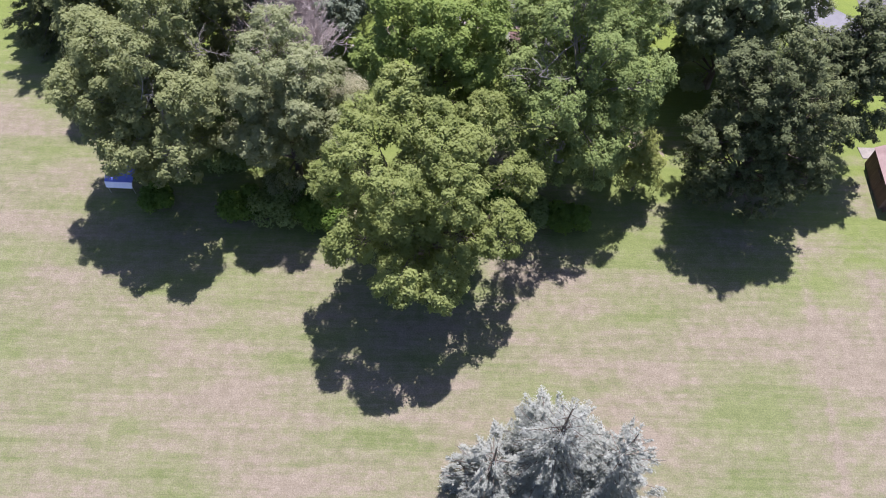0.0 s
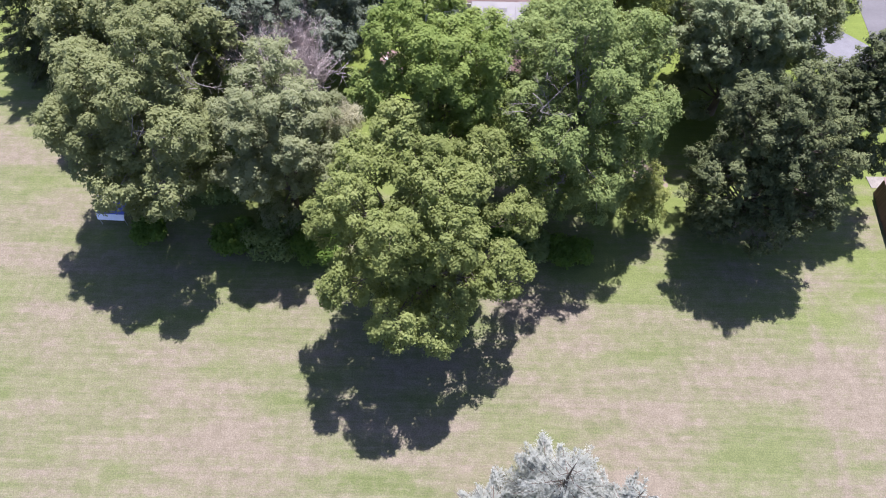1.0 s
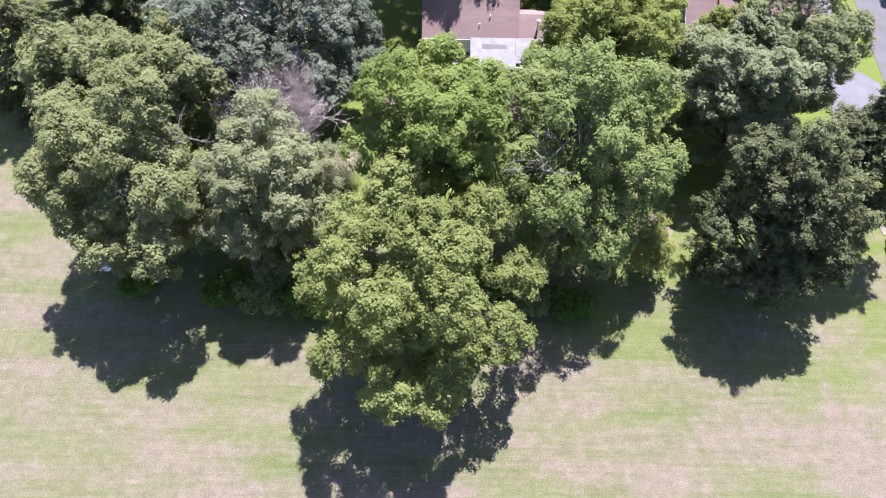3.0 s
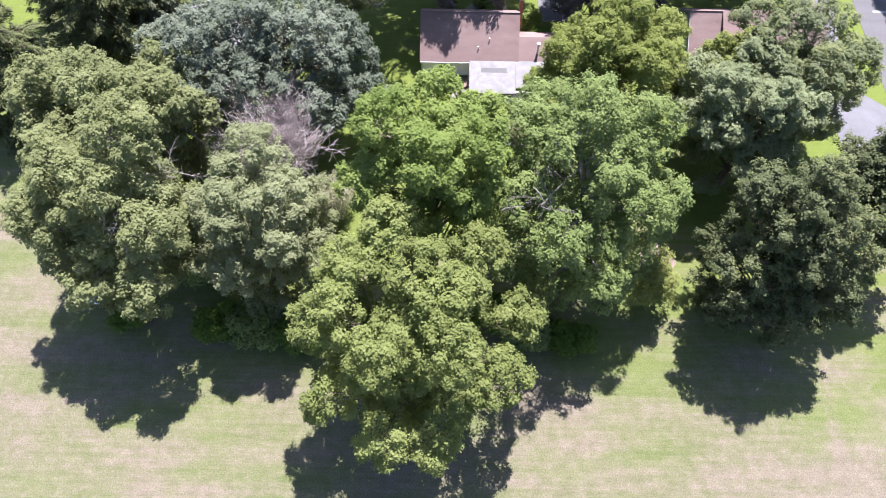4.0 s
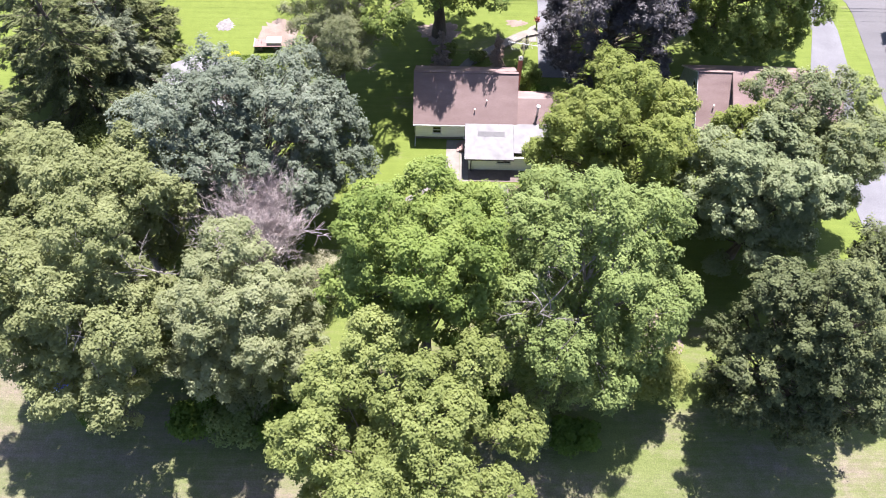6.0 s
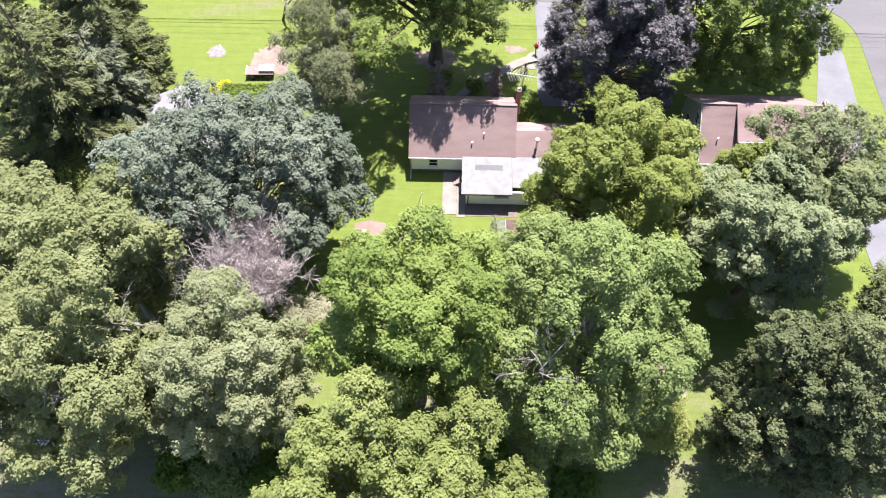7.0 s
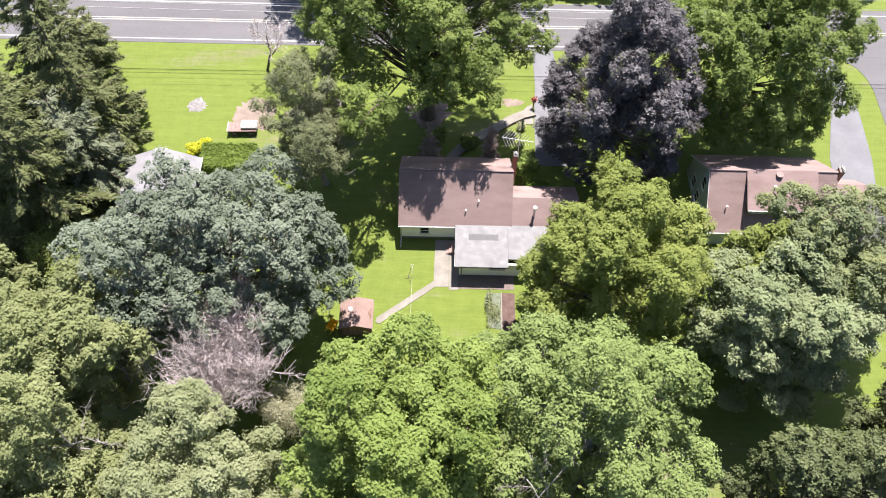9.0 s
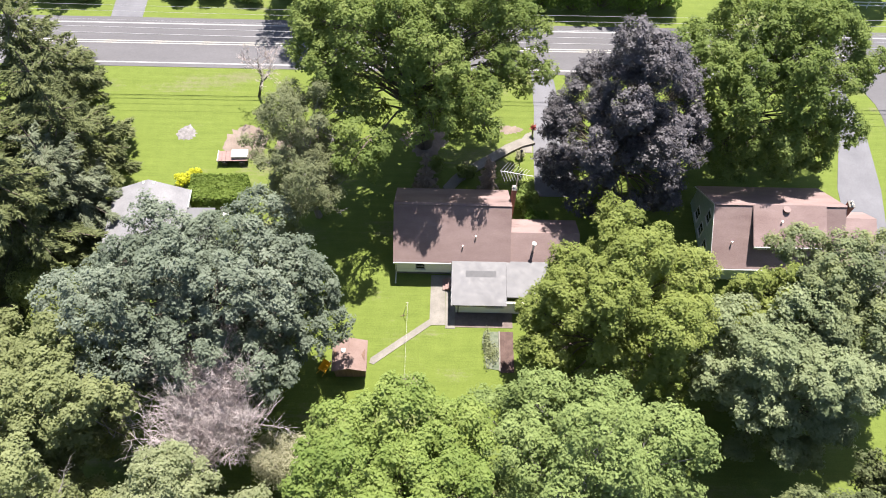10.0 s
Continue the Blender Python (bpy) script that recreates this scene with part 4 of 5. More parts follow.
broadleaf("maple_tree", -0.5, 51.4, 23.6, 6.6, 6.4, 4.0, LEAF_BRIGHT, "tall bright green leafy maple tree", 113, 36, 0.27, 112000, 0.2, trunk_r=0.4, shell=0.68, upright=0.8, tuft=0.74, heads=[(-0.2, 56.4, 22.0, 2.5), (-3.9, 51.7, 25.2, 2.56), (-0.7, 48.7, 24.7, 2.38), (3.1, 51.2, 22.8, 2.38), (-5.7, 49.2, 20.4, 2.18), (-4.0, 55.6, 20.6, 2.4), (3.4, 55.8, 20.2, 2.4)])
broadleaf("pale_tree", -15.4, 49.2, 19.4, 7.0, 6.4, -1.0, LEAF_PALE, "pale grey-green leafy tree, foliage down to grass", 14, 40, 0.25, 104000, 0.175, trunk_r=0.3, tuft=0.65, heads=[(-15.3, 52.5, 19.6, 2.56), (-12.8, 49.1, 18.1, 2.38), (-13.3, 46.3, 15.7, 2.18), (-18.0, 48.8, 17.9, 2.38), (-16.7, 45.0, 13.4, 2.18)])
broadleaf("field_maple_tree", -28.0, 49.0, 21.6, 8.4, 8.0, 2.0, LEAF_WILLOW, "tall wide green leafy tree shading the field edge", 15, 44, 0.25, 140000, 0.195, bark=BARK_GREY, peak=0.15, upright=0.8, heads=[(-25.0, 51.3, 23.8, 2.85), (-29.7, 49.2, 20.6, 2.65), (-22.4, 45.4, 18.7, 2.5), (-23.8, 42.2, 15.0, 2.5), (-28.4, 43.2, 14.6, 2.5), (-32.2, 48.0, 16.6, 2.5), (-32.4, 52.4, 18.6, 2.6), (-27.8, 56.5, 22.0, 2.75)], snags=[(-26.0, 45.4, 16.4, 2.4), (-22.0, 51.0, 16.0, 2.2)])
broadleaf("field_maple_tree", -26.8, 59.2, 19.4, 7.4, 6.0, 2.5, LEAF_WILLOW, "green leafy tree with grey inner branches", 16, 40, 0.25, 84000, 0.205, bark=BARK_GREY, upright=0.9, tuft=0.7, heads=[(-25.0, 62.2, 18.6, 2.4), (-30.5, 59.5, 20.5, 2.6), (-24.0, 57.5, 20.0, 2.5)], snags=[(-22.0, 60.0, 14.0, 2.6), (-21.0, 57.0, 12.0, 2.4)])
broadleaf("blue_maple_tree", -17.2, 68.8, 18.2, 11.6, 8.6, 1.5, LEAF_BLUE, "broad blue-green maple with foliage to the ground", 17, 74, 0.215, 150000, 0.2, trunk_r=0.45, shell=0.72, tuft=0.66, heads=[(-22.8, 64.9, 20.0, 2.8), (-14.3, 67.4, 18.8, 2.8), (-21.0, 73.0, 17.6, 2.7), (-13.6, 76.2, 15.0, 2.5), (-21.9, 62.0, 17.5, 2.3), (-26.2, 66.5, 17.6, 2.5), (-8.2, 68.8, 10.2, 2.3), (-18.5, 68.5, 19.8, 2.8), (-10.5, 71.5, 14.5, 2.5), (-17.0, 63.0, 16.0, 2.5), (-12.0, 63.5, 12.5, 2.4)])
broadleaf("round_maple_tree", 17.1, 69.2, 18.2, 8.7, 8.0, -1.0, LEAF_ROUND, "round olive-green maple tree beside the house", 18, 54, 0.21, 122000, 0.195, peak=0.06, shell=0.78, tuft=0.7, upright=0.75, heads=[(15.6, 67.0, 18.6, 2.18), (19.5, 64.9, 18.1, 2.18), (16.5, 75.2, 16.1, 1.99), (17.4, 70.4, 18.9, 2.18), (12.4, 69.2, 15.0, 1.99), (21.7, 70.2, 16.5, 2.09)])
broadleaf("teal_maple_tree", 30.4, 63.0, 16.6, 7.0, 6.4, 0.0, LEAF_TEAL, "blue-green maple tree in front of green house", 19, 38, 0.25, 104000, 0.2, tuft=0.7, heads=[(26.9, 63.1, 16.9, 2.33), (30.5, 67.0, 16.5, 2.33), (26.5, 60.8, 14.0, 2.13), (30.8, 61.4, 16.7, 2.33), (33.9, 62.6, 15.1, 2.33), (25.6, 67.0, 14.6, 2.3), (24.6, 63.6, 12.5, 2.2)])
broadleaf("small_maple_tree", 28.6, 69.2, 16.6, 3.6, 3.4, 1.0, LEAF_ROUND, "small yellow-green maple between larger maples", 47, 20, 0.3, 34000, 0.195, tuft=0.65, trunk_r=0.2)
broadleaf("mixed_maple_tree", 35.2, 68.6, 17.2, 8.2, 6.6, 1.0, LEAF_MIXED, "pale green maple tree with yellowing boughs", 20, 40, 0.24, 104000, 0.195, tuft=0.66, heads=[(32.3, 68.9, 17.3, 2.3), (34.1, 71.0, 17.8, 2.3), (31.6, 73.3, 16.2, 2.1), (37.4, 71.3, 17.7, 2.5), (40.0, 67.7, 16.1, 2.5), (36.4, 65.7, 16.7, 2.5)], snags=[(36.4, 69.8, 15.6, 1.8)])
broadleaf("street_oak_tree", -0.1, 94.0, 23.6, 13.4, 9.8, 5.5, LEAF_STREET, "large green oak with bare trunk on front lawn", 21, 70, 0.21, 140000, 0.215, trunk_r=0.62, off=(-0.6, 0.8), shell=0.72, fill=0.14, heads=[(-5.4, 83.0, 16.2, 2.5), (1.6, 86.2, 16.8, 1.9), (-0.4, 85.6, 15.6, 1.8), (6.4, 86.0, 14.4, 1.3), (4.4, 87.4, 16.6, 1.6)])
broadleaf("copper_beech_tree", 19.7, 88.8, 21.4, 8.3, 8.0, -4.0, LEAF_PURPLE, "copper beech with dark purple foliage to the ground", 22, 150, 0.135, 150000, 0.18, spike=0.9, fill=0.2, peak=0.42, shell=0.86, tuft=0.48, upright=1.0, heads=[(17.6, 87.6, 24.0, 1.7), (17.6, 83.4, 20.8, 1.7), (15.3, 81.7, 17.2, 1.7), (21.0, 81.4, 17.6, 1.8), (20.4, 86.4, 22.6, 1.8)])
broadleaf("street_oak_tree", 33.8, 95.0, 20.4, 11.0, 9.0, 1.5, LEAF_STREET, "large green tree beside the road", 23, 50, 0.23, 124000, 0.225, shell=0.8, heads=[(29.3, 88.0, 16.6, 2.1), (33.9, 86.4, 12.4, 1.8), (37.9, 88.9, 12.5, 2.0), (41.8, 90.8, 10.8, 2.1), (36.4, 89.6, 8.0, 2.3), (39.6, 90.4, 7.5, 2.2), (31.0, 88.8, 8.5, 2.2), (41.5, 93.0, 7.0, 2.2)])
broadleaf("thin_tree", -10.8, 84.2, 18.0, 6.2, 7.2, 1.0, LEAF_THIN, "thin grey-green tree with sparse foliage", 24, 60, 0.165, 74000, 0.15, bark=BARK_GREY, trunk_r=0.24, tuft=0.55, shell=0.45, bare=0.2, upright=0.9, heads=[(-12.0, 84.5, 18.0, 1.9), (-9.6, 78.5, 16.4, 1.9)], snags=[(-9.5, 85.5, 12.0, 2.4), (-8.4, 80.4, 10.0, 2.4)])
broadleaf("young_tree", 4.1, 53.6, 13.5, 2.4, 2.6, 0.6, LEAF_YELLOW, "young yellow-green tree between taller trees", 125, 16, 0.36, 10500, 0.17, trunk_r=0.1)
broadleaf("young_tree", 20.2, 48.0, 8.2, 2.5, 2.7, 0.6, LEAF_YELLOW, "young yellowing tree at the field edge", 25, 14, 0.36, 10500, 0.18, trunk_r=0.09)
broadleaf("dark_spruce_tree", 30.4, 48.0, 20.8, 7.7, 7.2, -2.0, LEAF_DARK, "broad dark spruce at the field edge", 31, 120, 0.13, 135000, 0.18, tuft=0.36, shell=0.6, peak=0.25, upright=0.25, spike=1.7, heads=[(28.4, 46.4, 17.6, 1.4), (27.4, 51.0, 18.0, 1.4), (30.6, 48.8, 21.6, 1.2)])
broadleaf("dark_spruce_tree", 40.0, 54.4, 20.0, 5.8, 5.6, 1.0, LEAF_DARK, "dark spruce beside the larger spruce", 32, 90, 0.14, 76000, 0.19, tuft=0.36, shell=0.62, peak=0.35, upright=0.25, spike=1.7)
conifer("norway_spruce_tree", -37.5, 78.5, 23.0, 7.4, LEAF_SPRUCE, "tall dark green spruce with drooping boughs", 33, 51200, 0.44, 0.65, droop=0.5, ragged=0.2, boughs=4.6, gather=0.3)
conifer("norway_spruce_tree", -35.4, 88.8, 19.0, 6.2, LEAF_SPRUCE, "dark green spruce beside the lawn", 34, 38400, 0.44, 0.65, droop=0.5, ragged=0.2, boughs=4.6, gather=0.3)
conifer("norway_spruce_tree", -43.5, 86.5, 25.0, 7.0, LEAF_SPRUCE, "tall dark spruce in a row", 35, 44800, 0.44, 0.65, droop=0.5, ragged=0.2, boughs=4.6, gather=0.3)
conifer("norway_spruce_tree", -41.5, 98.5, 22.0, 6.5, LEAF_SPRUCE, "dark spruce near the road", 36, 38400, 0.44, 0.65, droop=0.5, ragged=0.2, boughs=4.6, gather=0.3)
conifer("norway_spruce_tree", -45.5, 70.5, 22.0, 7.0, LEAF_SPRUCE, "dark spruce behind leafy trees", 37, 41600, 0.44, 0.65, droop=0.5, ragged=0.2, boughs=4.6, gather=0.3)
conifer("norway_spruce_tree", -35.0, 83.4, 15.0, 5.6, LEAF_FIR, "blue-green spruce beside grey-roofed building", 42, 44000, 0.4, 0.6, droop=0.5, ragged=0.2, boughs=4.6, gather=0.3)
conifer("blue_spruce_tree", 9.4, 18.2, 15.4, 6.0, LEAF_SILVER, "silvery blue spruce standing in the open field", 38, 78000, 0.2, 0.72, ragged=0.2, boughs=9.0, gather=0.3)
conifer("blue_spruce_tree", 13.9, 16.6, 15.2, 4.2, LEAF_SILVER, "slender silvery blue spruce beside larger spruce", 39, 36000, 0.22, 0.6, ragged=0.3)
conifer("blue_spruce_tree", 4.5, 17.0, 10.2, 3.6, LEAF_SILVER, "short silvery blue spruce beside larger spruce", 40, 28000, 0.22, 0.6, ragged=0.3)
bare_tree("dead_tree", -15.6, 60.2, 15.8, 6.2, "leafless dead tree with dense pinkish-grey twigs", 41, DEADWOOD, stems=7, thin=0.014, up=1.2)
broadleaf("field_maple_tree", -36.8, 63.6, 16.2, 5.6, 5.6, 1.5, LEAF_WILLOW, "green leafy tree between spruces and field", 45, 30, 0.28, 44000, 0.24, bark=BARK_GREY)
broadleaf("roadside_maple_tree", 63.0, 96.0, 17.0, 8.6, 7.0, 3.0, LEAF_STREET, "green maple tree shading the side road", 46, 34, 0.26, 40000, 0.28)
broadleaf("road_tree", 54.0, 121.0, 14.0, 6.0, 5.0, 2.0, LEAF_WILLOW, "green tree beyond the road", 26, 24, 0.3, 14000, 0.295)
broadleaf("road_tree", -46.0, 122.0, 13.0, 6.5, 5.0, 1.0, LEAF_ASH, "green tree beyond the road", 27, 24, 0.3, 14000, 0.295)
broadleaf("road_tree", -13.2, 118.8, 23.0, 8.4, 6.0, 1.0, LEAF_HEDGE, "dark green tree beyond the road", 28, 26, 0.3, 14000, 0.295)
broadleaf("road_tree", -3.0, 119.8, 18.0, 8.0, 5.4, 1.0, LEAF_HEDGE, "dark green tree beyond the road", 29, 26, 0.3, 14000, 0.295)
broadleaf("road_tree", 23.0, 120.0, 12.0, 7.0, 5.0, 1.0, LEAF_HEDGE, "dark green tree beyond the road", 44, 26, 0.3, 14000, 0.3)
broadleaf("road_tree", 10.0, 119.6, 13.0, 8.0, 5.0, 1.0, LEAF_HEDGE, "dark green tree beyond the road", 30, 26, 0.3, 14000, 0.295)
bare_tree("dead_sapling", -19.4, 100.3, 8.8, 3.7, "small leafless grey tree beside the road", 46, DEADWOOD, 3, 5, 0.3, 0.02, 0.3, 0.2, 1, BARK)
for i, (bx, by, bh) in enumerate(((0.3, 87.3, 6.6), (6.75, 87.4, 6.2))):
    conifer("brown_arborvitae", bx, by, bh, 1.15, LEAF_BROWN, "browned narrow conifer against the house", 60 + i, 5000, 0.4, 0.5, 0.2, 0.5, "browned conifers by the house", BARK_GREY)
for i, (bx, by, bh, br) in enumerate(((-20.5, 44.2, 2.6, 2.2), (-17.0, 43.6, 3.2, 2.6), (-12.4, 43.6, 3.0, 2.6), (-9.8, 47.5, 3.2, 2.6), (4.8, 45.5, 3.0, 2.4), (8.6, 43.8, 2.6, 2.2), (13.0, 43.2, 2.6, 2.0), (-22.5, 50.5, 3.6, 2.8), (-29.6, 44.8, 2.4, 2.0))):
    bush("understory_shrub", bx, by, bh, br, br * 0.85, LEAF_ASH if i % 2 else LEAF_HEDGE, "dark green undergrowth shrub beneath the trees", 70 + i, 4200, 0.3, "shrub", "undergrowth shrubs")
bush("smoke_bush", -10.7, 57.6, 5.6, 2.6, 2.5, LEAF_SMOKE, "hazy pale grey-green smoke bush beside dead tree", 80, 15000, 0.13)
bush("bed_plants", 7.0, 69.5, 0.55, 0.75, 2.0, LEAF_PALE, "low grey-green plants in a garden bed", 92, 1100, 0.13, "plants")
bush("golden_shrub", -25.5, 87.9, 1.3, 0.9, 0.7, LEAF_GOLD, "bright golden yellow shrub beside hedge", 81, 1600, 0.2, "shrub", "golden shrubs")
bush("golden_shrub", -24.6, 88.5, 1.3, 0.8, 0.7, LEAF_GOLD, "bright golden yellow shrub beside hedge", 82, 1500, 0.2, "shrub", "golden shrubs")
bush("house_shrub", 10.7, 85.6, 3.2, 1.3, 1.5, LEAF_BRIGHT, "green shrub beside brick chimney", 83, 3600, 0.24)
bush("house_shrub", 11.6, 83.2, 2.4, 1.4, 1.3, LEAF_HEDGE, "dark green shrub beside house wing", 84, 3000, 0.24)
bush("porch_shrub", 1.0, 90.3, 1.6, 1.2, 0.9, LEAF_OAK, "pale green shrub in front garden", 85, 1800, 0.2)
bush("porch_shrub", 4.6, 89.6, 1.4, 1.1, 0.9, LEAF_OAK, "pale green shrub in front garden", 86, 1600, 0.2)
bush("yard_shrub", -35.4, 73.6, 5.2, 2.8, 2.6, LEAF_OAK, "yellow-green shrub beneath spruces", 88, 8000, 0.22)
bush("yard_shrub", -31.4, 71.6, 6.0, 3.4, 2.8, LEAF_OAK, "yellow-green shrub between spruces and maple", 87, 9000, 0.24)

# ---- small things ----
# brown shed at the field edge, with a concrete slab
barn = thing("brown_shed", 49.0, 49.2, 0, -2, "dark brown wooden shed with purple-brown roof", "shed")
prism("wall", barn, SHED_WOOD, [(-3.0, 0), (3.0, 0), (3.0, 2.5), (-3.0, 2.5)], -2.85, 2.85, "dark brown boards")
b = bmesh.new()
slab(b, [(-2.95, -3.2, 2.5), (0, -3.2, 4.0), (0, 3.2, 4.0), (-2.95, 3.2, 2.5)], 0.12)
part("roof", b, ROOF_BROWN, barn, "purple-brown shingles")
b = bmesh.new()
slab(b, [(0, -3.2, 4.0), (2.95, -3.2, 2.5), (2.95, 3.2, 2.5), (0, 3.2, 4.0)], 0.12)
part("roof", b, ROOF_BROWN, barn, "purple-brown shingles")
for yy in (-2.98, 2.98):
    b = bmesh.new()
    slab(b, [(-2.8, yy, 2.45), (2.8, yy, 2.45), (0, yy, 3.86)] if yy > 0 else [(2.8, yy, 2.45), (-2.8, yy, 2.45), (0, yy, 3.86)], 0.05)
    part("gable", b, SHED_WOOD, barn, "dark brown boards")
pbox("door", barn, SHED_WOOD, -2.92, -0.8, 0.05, -2.855, 0.8, 2.0, "brown plank door")
flat("shed_slab", [(46.2, 52.9), (51.6, 52.9), (51.6, 54.4), (46.0, 54.4)], CONCRETE, 0.06, "pale concrete slab beside brown shed")
bench = thing("field_bench", 47.0, 45.9, 0, -4, "small dark wooden bench beside shed", "bench")
pbox("seat", bench, SHED_WOOD, -0.6, -0.2, 0.42, 0.6, 0.2, 0.47)
for lx in (-0.5, 0.5):
    pbox("leg", bench, SHED_WOOD, lx - 0.04, -0.18, 0, lx + 0.04, 0.18, 0.42)

# tarp-covered canopy under the trees
canopy = thing("tarp_canopy", -33.5, 47.4, 0, -2, "blue and white tarp canopy standing under trees", "canopy")
b = bmesh.new()
slab(b, [(-1.5, -0.95, 1.75), (1.4, -0.95, 1.75), (1.5, 0.9, 2.35), (-1.6, 0.9, 2.35)], 0.04)
part("cover", b, BLUE_TARP, canopy, "blue tarp top")
b = bmesh.new()
slab(b, [(-1.4, -1.3, 1.15), (1.3, -1.3, 1.15), (1.4, -0.97, 1.74), (-1.5, -0.97, 1.74)], 0.03)
part("flap", b, WHITE_TARP, canopy, "white tarp flap")
for px, py, pz in ((-1.35, -1.1, 1.5), (1.25, -1.1, 1.5), (1.4, 0.85, 2.3), (-1.5, 0.85, 2.3)):
    b = bmesh.new()
    rod(b, (px, py, 0), (px, py, pz), 0.03)
    part("post", b, METAL, canopy)

# wheelbarrow leaning by the shed
barrow = thing("wheelbarrow", -8.5, 67.2, 0, 60, "yellow wheelbarrow tipped up beside garden shed", "wheelbarrow")
b = bmesh.new()
top = [b.verts.new(p) for p in ((-0.55, -0.42, 0.75), (0.5, -0.42, 0.95), (0.5, 0.42, 0.95), (-0.55, 0.42, 0.75))]
low = [b.verts.new(p) for p in ((-0.3, -0.25, 0.42), (0.25, -0.25, 0.5), (0.25, 0.25, 0.5), (-0.3, 0.25, 0.42))]
b.faces.new(low)
for i in range(4):
    b.faces.new((top[i], top[(i + 1) % 4], low[(i + 1) % 4], low[i]))
bmesh.ops.solidify(b, geom=b.faces[:], thickness=0.03)
part("tray", b, YELLOW, barrow, "yellow tray")
b = bmesh.new()
bmesh.ops.create_cone(b, cap_ends=True, segments=16, radius1=0.22, radius2=0.22, depth=0.1, matrix=pose(0.62, 0, 0.22, 90))
part("wheel", b, DARK_GAP, barrow, "black wheel")
for sy in (-0.25, 0.25):
    b = bmesh.new()
    rod(b, (0.62, sy * 0.4, 0.22), (-0.95, sy * 1.3, 0.62), 0.025)
    part("handle", b, YELLOW, barrow, "yellow handle")
    b = bmesh.new()
    rod(b, (-0.25, sy, 0.42), (-0.4, sy, 0.0), 0.02)
    part("leg", b, YELLOW, barrow)

# washing line
line = thing("washing_line", -1.05, 73.3, 0, 0, "pale washing line strung between two poles", "clothesline")
for py, ph in ((0.0, 2.0), (-9.2, 1.9)):
    b = bmesh.new()
    rod(b, (0, py, 0), (0, py, ph), 0.016, 8)
    part("pole", b, ROPE, line)
    b = bmesh.new()
    rod(b, (-0.15, py, ph), (0.15, py, ph), 0.015, 6)
    part("crossbar", b, ROPE, line)
tb = Tubes()
tb.add([(0, -9.2 * s, 1.95 - 0.5 * s * (1 - s)) for s in np.linspace(0, 1, 9)], np.full(9, 0.01), 5)
tb.put("rope", ROPE, line, "pale rope")
prop = thing("garden_rake", -1.2, 73.0, 0, 20, "pale wooden rake leaning on washing line pole", "rake")
b = bmesh.new()
rod(b, (-0.35, 0, 0.02), (0.1, 0.2, 1.6), 0.025)
part("handle", b, ROPE, prop)
b = bmesh.new()
box(b, -0.62, -0.03, 0.0, -0.1, 0.03, 0.05)
part("head", b, SHED_WOOD, prop)

# trailer with a white sheet on the soil patch
trailer = thing("utility_trailer", -20.7, 91.1, 0, 2, "red-brown wooden flat trailer with white box on it", "trailer")
for i in range(8):
    pbox("plank", trailer, DECK_WOOD, -1.6 + 0.4 * i, -0.6, 0.7, -1.22 + 0.4 * i, 0.75, 0.76)
pbox("side_frame", trailer, TRIM, -1.68, -0.66, 0.62, -1.61, 0.8, 0.86, "white rail")
pbox("chassis", trailer, DARK_GAP, -1.55, -0.5, 0.5, 1.5, 0.65, 0.695)
for sx, sy in ((-0.9, -0.62), (-0.9, 0.72), (0.9, -0.62), (0.9, 0.72)):
    b = bmesh.new()
    bmesh.ops.create_cone(b, cap_ends=True, segments=18, radius1=0.3, radius2=0.3, depth=0.16, matrix=pose(sx, sy, 0.3, 90))
    part("wheel", b, DARK_GAP, trailer, "black tyre")
crate = thing("white_box", -20.0, 91.3, 0.76, 2, "white box lying on trailer", "box")
pbox("body", crate, TRIM, -0.85, -0.5, 0, 0.9, 0.55, 0.35, "", 0.03)

# slatted chair by the hedge
chair = thing("garden_chair", -20.5, 84.0, 0, 25, "white slatted garden chair beside hedge", "chair")
for cx, cy in ((-0.28, -0.25), (0.28, -0.25), (-0.28, 0.27), (0.28, 0.27)):
    pbox("leg", chair, TRIM, cx - 0.025, cy - 0.025, 0, cx + 0.025, cy + 0.025, 0.4)
for i in range(5):
    pbox("seat_slat", chair, TRIM, -0.32, -0.28 + 0.12 * i, 0.4, 0.32, -0.19 + 0.12 * i, 0.43)
    b = bmesh.new()
    slab(b, [(-0.3 + 0.13 * i, 0.3, 0.43), (-0.22 + 0.13 * i, 0.3, 0.43), (-0.22 + 0.13 * i, 0.48, 1.0), (-0.3 + 0.13 * i, 0.48, 1.0)], 0.025)
    part("back_slat", b, TRIM, chair)

# clipped hedge
hedge = thing("hedge", -21.4, 86.4, 0, 1, "clipped green hedge beside grey-roofed building", "hedge")
rng = np.random.default_rng(90)
k = 15000
hp = np.stack([rng.uniform(-2.8, 2.9, k), rng.uniform(-1.5, 1.6, k), rng.uniform(0.05, 1.75, k)], -1)
side_pick = rng.integers(0, 4, k)
hp[side_pick <= 1, 2] = 1.75 + rng.normal(0, 0.09, (side_pick <= 1).sum())
hp[side_pick == 2, 1] = -1.5 + rng.normal(0, 0.08, (side_pick == 2).sum())
hp[side_pick == 3, 0] = np.sign(rng.normal(size=(side_pick == 3).sum())) * 2.8 + rng.normal(0, 0.08, (side_pick == 3).sum())
hn = unit(rng.normal(size=(k, 3)) * 0.6 + np.array([0, -0.2, 0.9]))
v, f = leaf_sprays(rng, hp, hn, rng.uniform(0.12, 0.3, k))
mesh_ob("foliage", v, f, LEAF_CLIPPED, hedge)
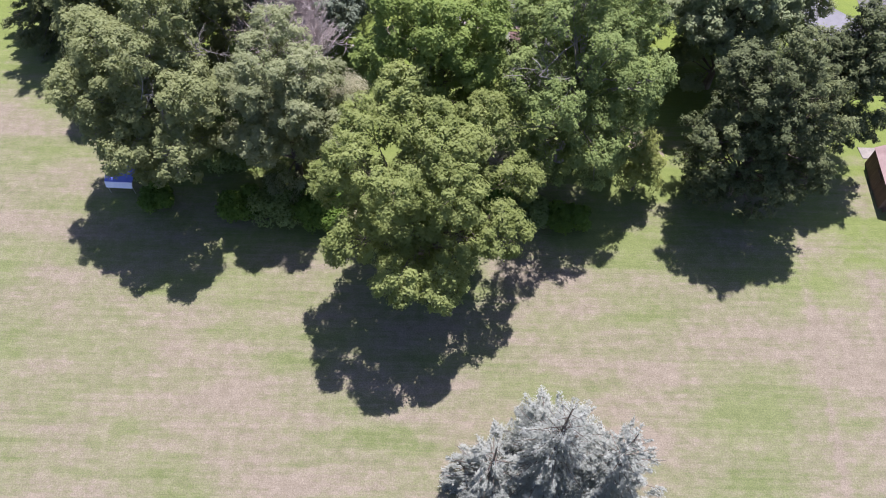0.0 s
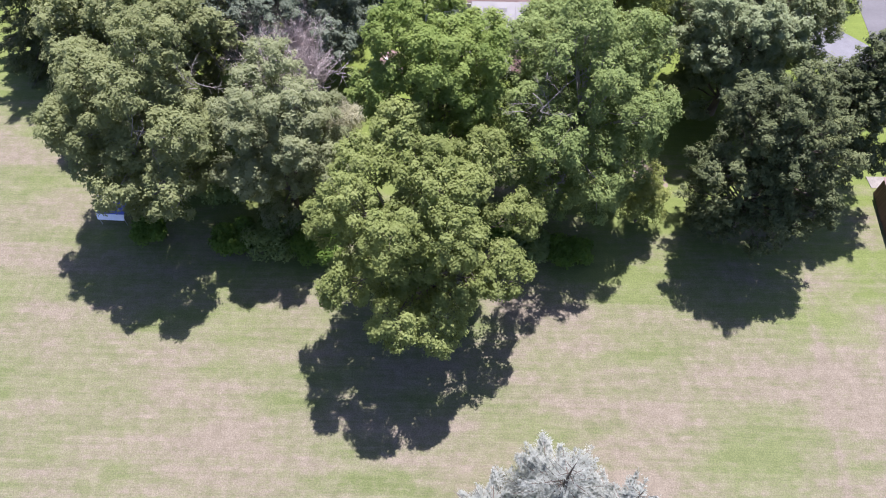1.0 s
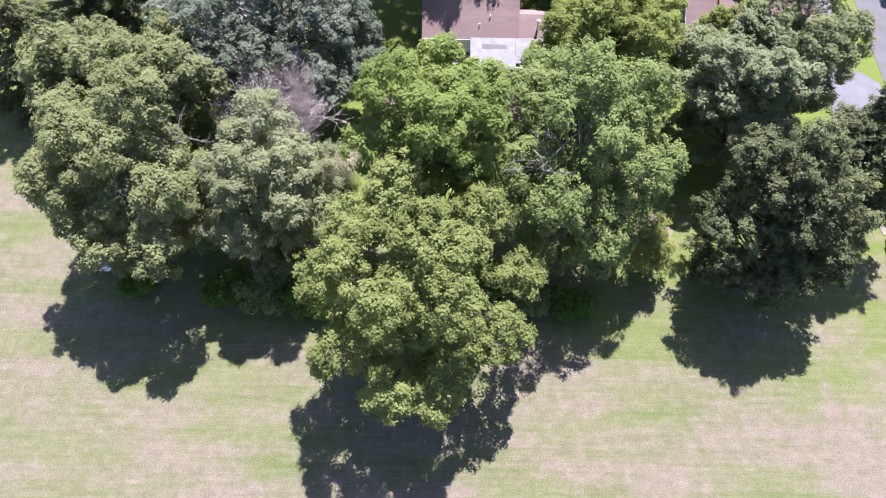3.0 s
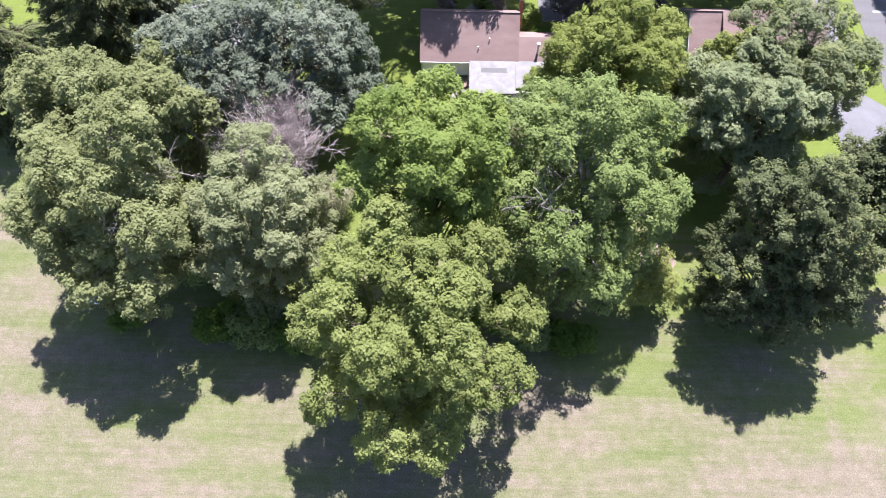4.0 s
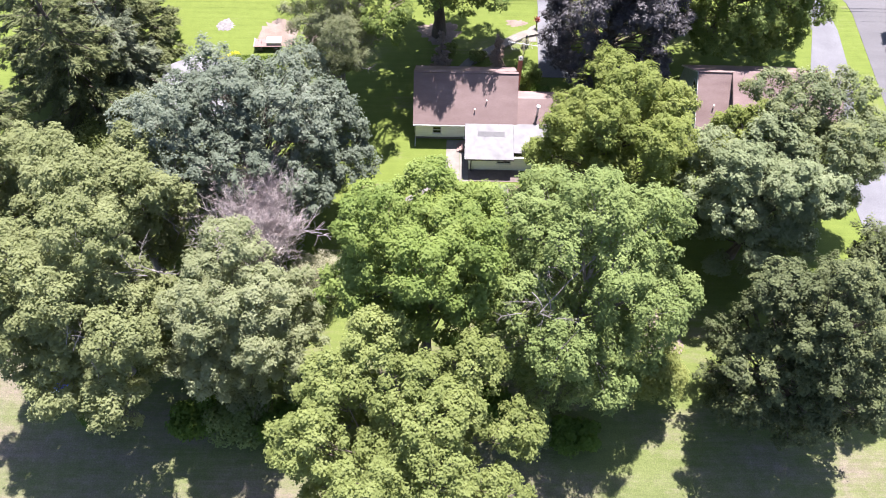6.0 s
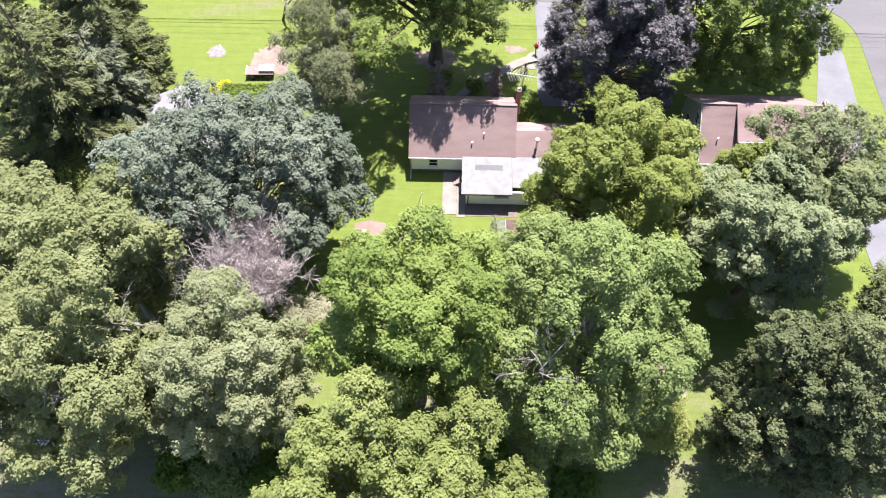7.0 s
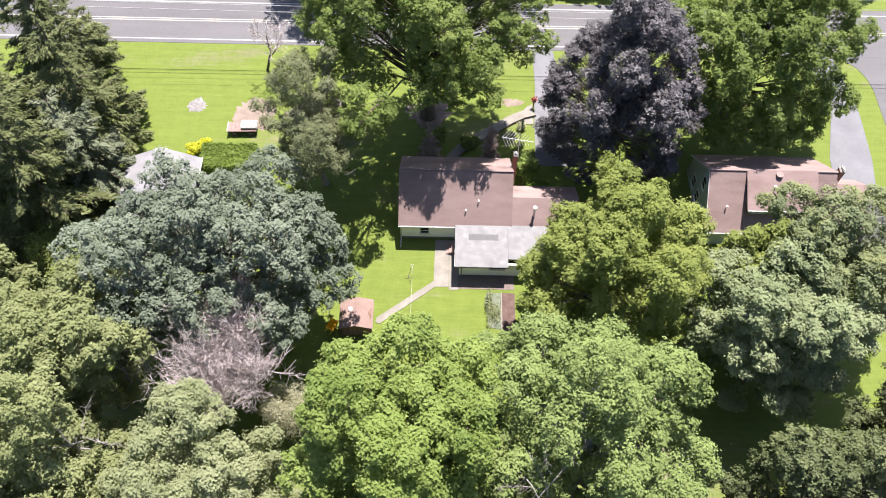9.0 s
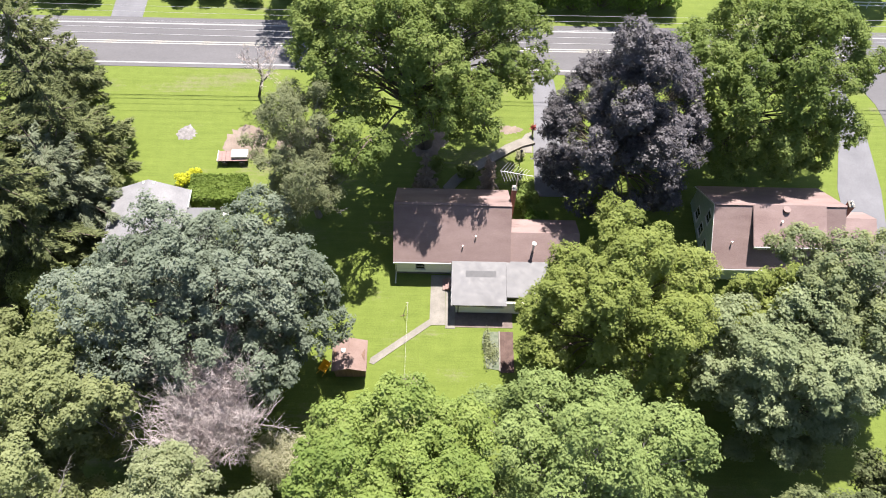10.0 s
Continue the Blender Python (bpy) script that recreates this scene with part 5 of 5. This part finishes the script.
pbox("stems", hedge, BARK, -2.5, -1.2, 0, 2.5, 1.3, 1.4, "dark twiggy inside")

# flower urn, garden ornaments by the driveway
urn = thing("flower_planter", 11.95, 95.6, 0, 0, "red flowers in a planter on a post", "planter")
b = bmesh.new()
rod(b, (0, 0, 0), (0, 0, 0.9), 0.06, 8)
part("post", b, SHED_WOOD, urn)
b = bmesh.new()
rod(b, (0, 0, 0.9), (0, 0, 1.15), 0.16, 12, 0.28)
part("pot", b, SHED_WOOD, urn)
fv, ff = leaf_sprays(np.random.default_rng(5), np.random.default_rng(6).normal(0, 0.16, (160, 3)) + np.array([0, 0, 1.3]), unit(np.random.default_rng(7).normal(size=(160, 3)) + np.array([0, 0, 1.0])), np.full(160, 0.14))
mesh_ob("flowers", fv, ff, RED_LEAF, urn, "red flowers")
bush("driveway_shrub", 10.4, 92.3, 1.0, 0.5, 0.5, LEAF_SMOKE, "small flowering shrub beside driveway", 91, 700, 0.14)
lamp = thing("lamp_post", 10.4, 91.4, 0, 0, "dark garden lamp post beside driveway", "lamp")
b = bmesh.new()
rod(b, (0, 0, 0), (0, 0, 2.1), 0.05, 8)
part("post", b, DARK_GAP, lamp)
b = bmesh.new()
rod(b, (0, 0, 2.1), (0, 0, 2.45), 0.1, 8, 0.15)
rod(b, (0, 0, 2.45), (0, 0, 2.6), 0.18, 8, 0.02)
part("lantern", b, DARK_GAP, lamp)

# road signs at the junction
for sx in (48.6, 49.3):
    sign = thing("marker_post", sx, 103.2, 0, 0, "dark marker post at road junction", "post", "marker posts")
    b = bmesh.new()
    rod(b, (0, 0, 0), (0.1, 0, 1.3), 0.05, 8)
    part("post", b, DARK_GAP, sign)

# overhead cables along the road, on poles out of the way
poles = []
for px in (-78.0, 86.0):
    pole = thing("utility_pole", px, 103.4, 0, 0, "tall wooden utility pole with crossarm", "pole", "utility poles")
    b = bmesh.new()
    rod(b, (0, 0, 0), (0, 0, 11), 0.17, 10, 0.12)
    part("shaft", b, SHED_WOOD, pole)
    pbox("crossarm", pole, SHED_WOOD, -0.07, -1.2, 10.0, 0.07, 1.2, 10.15)
for cy, cz, r in ((102.3, 10.1, 0.014), (103.4, 10.3, 0.014), (104.5, 10.1, 0.014), (103.2, 8.2, 0.03), (103.3, 7.2, 0.035)):
    cable = thing("overhead_cable", 0, 0, 0, 0, "thin grey overhead cable along the road", "cable", "overhead cables")
    tb = Tubes()
    s = np.linspace(0, 1, 25)
    tb.add(np.stack([-78 + 164 * s, np.full(25, cy) + 0.0 * s, cz - 4 * 0.9 * s * (1 - s)], -1), np.full(25, r), 5)
    tb.put("wire", WIRE, cable)

# beyond the road
far_hedge = [(-31.5, 116.2), (-27.5, 116.6), (-23.0, 116.4), (-52.0, 115.8), (-47.0, 116.0), (-43.0, 115.6)]
for i, (bx, by) in enumerate(far_hedge):
    bush("roadside_shrub", bx, by, 2.2, 2.0, 1.4, LEAF_SMOKE if i == 1 else LEAF_ASH, "leafy shrub at far roadside", 100 + i, 2600, 0.28, "shrub", "roadside shrubs")
for i, (bx, by, bh) in enumerate(((10.5, 115.6, 3.4), (14.0, 116.2, 4.0), (17.6, 115.8, 3.6), (21.4, 116.4, 4.2), (25.2, 115.9, 3.6), (29.0, 116.3, 3.8), (-17.0, 116.8, 3.6), (-12.8, 116.4, 3.8), (-8.6, 116.2, 3.4))):
    bush("roadside_thicket", bx, by, bh, 2.3, 1.8, LEAF_HEDGE, "dark green thicket at far roadside", 120 + i, 3000, 0.3, "shrub", "dark roadside thickets")
fence = thing("rail_fence", 58.0, 117.0, 0, 0, "pale wooden rail fence on far lawn", "fence")
for i in range(6):
    pbox("post", fence, TRIM, -5.05 + 2 * i, -0.05, 0, -4.95 + 2 * i, 0.05, 1.1)
for hz in (0.45, 0.95):
    pbox("rail", fence, TRIM, -5.0, -0.09, hz, 5.0, -0.052, hz + 0.12)
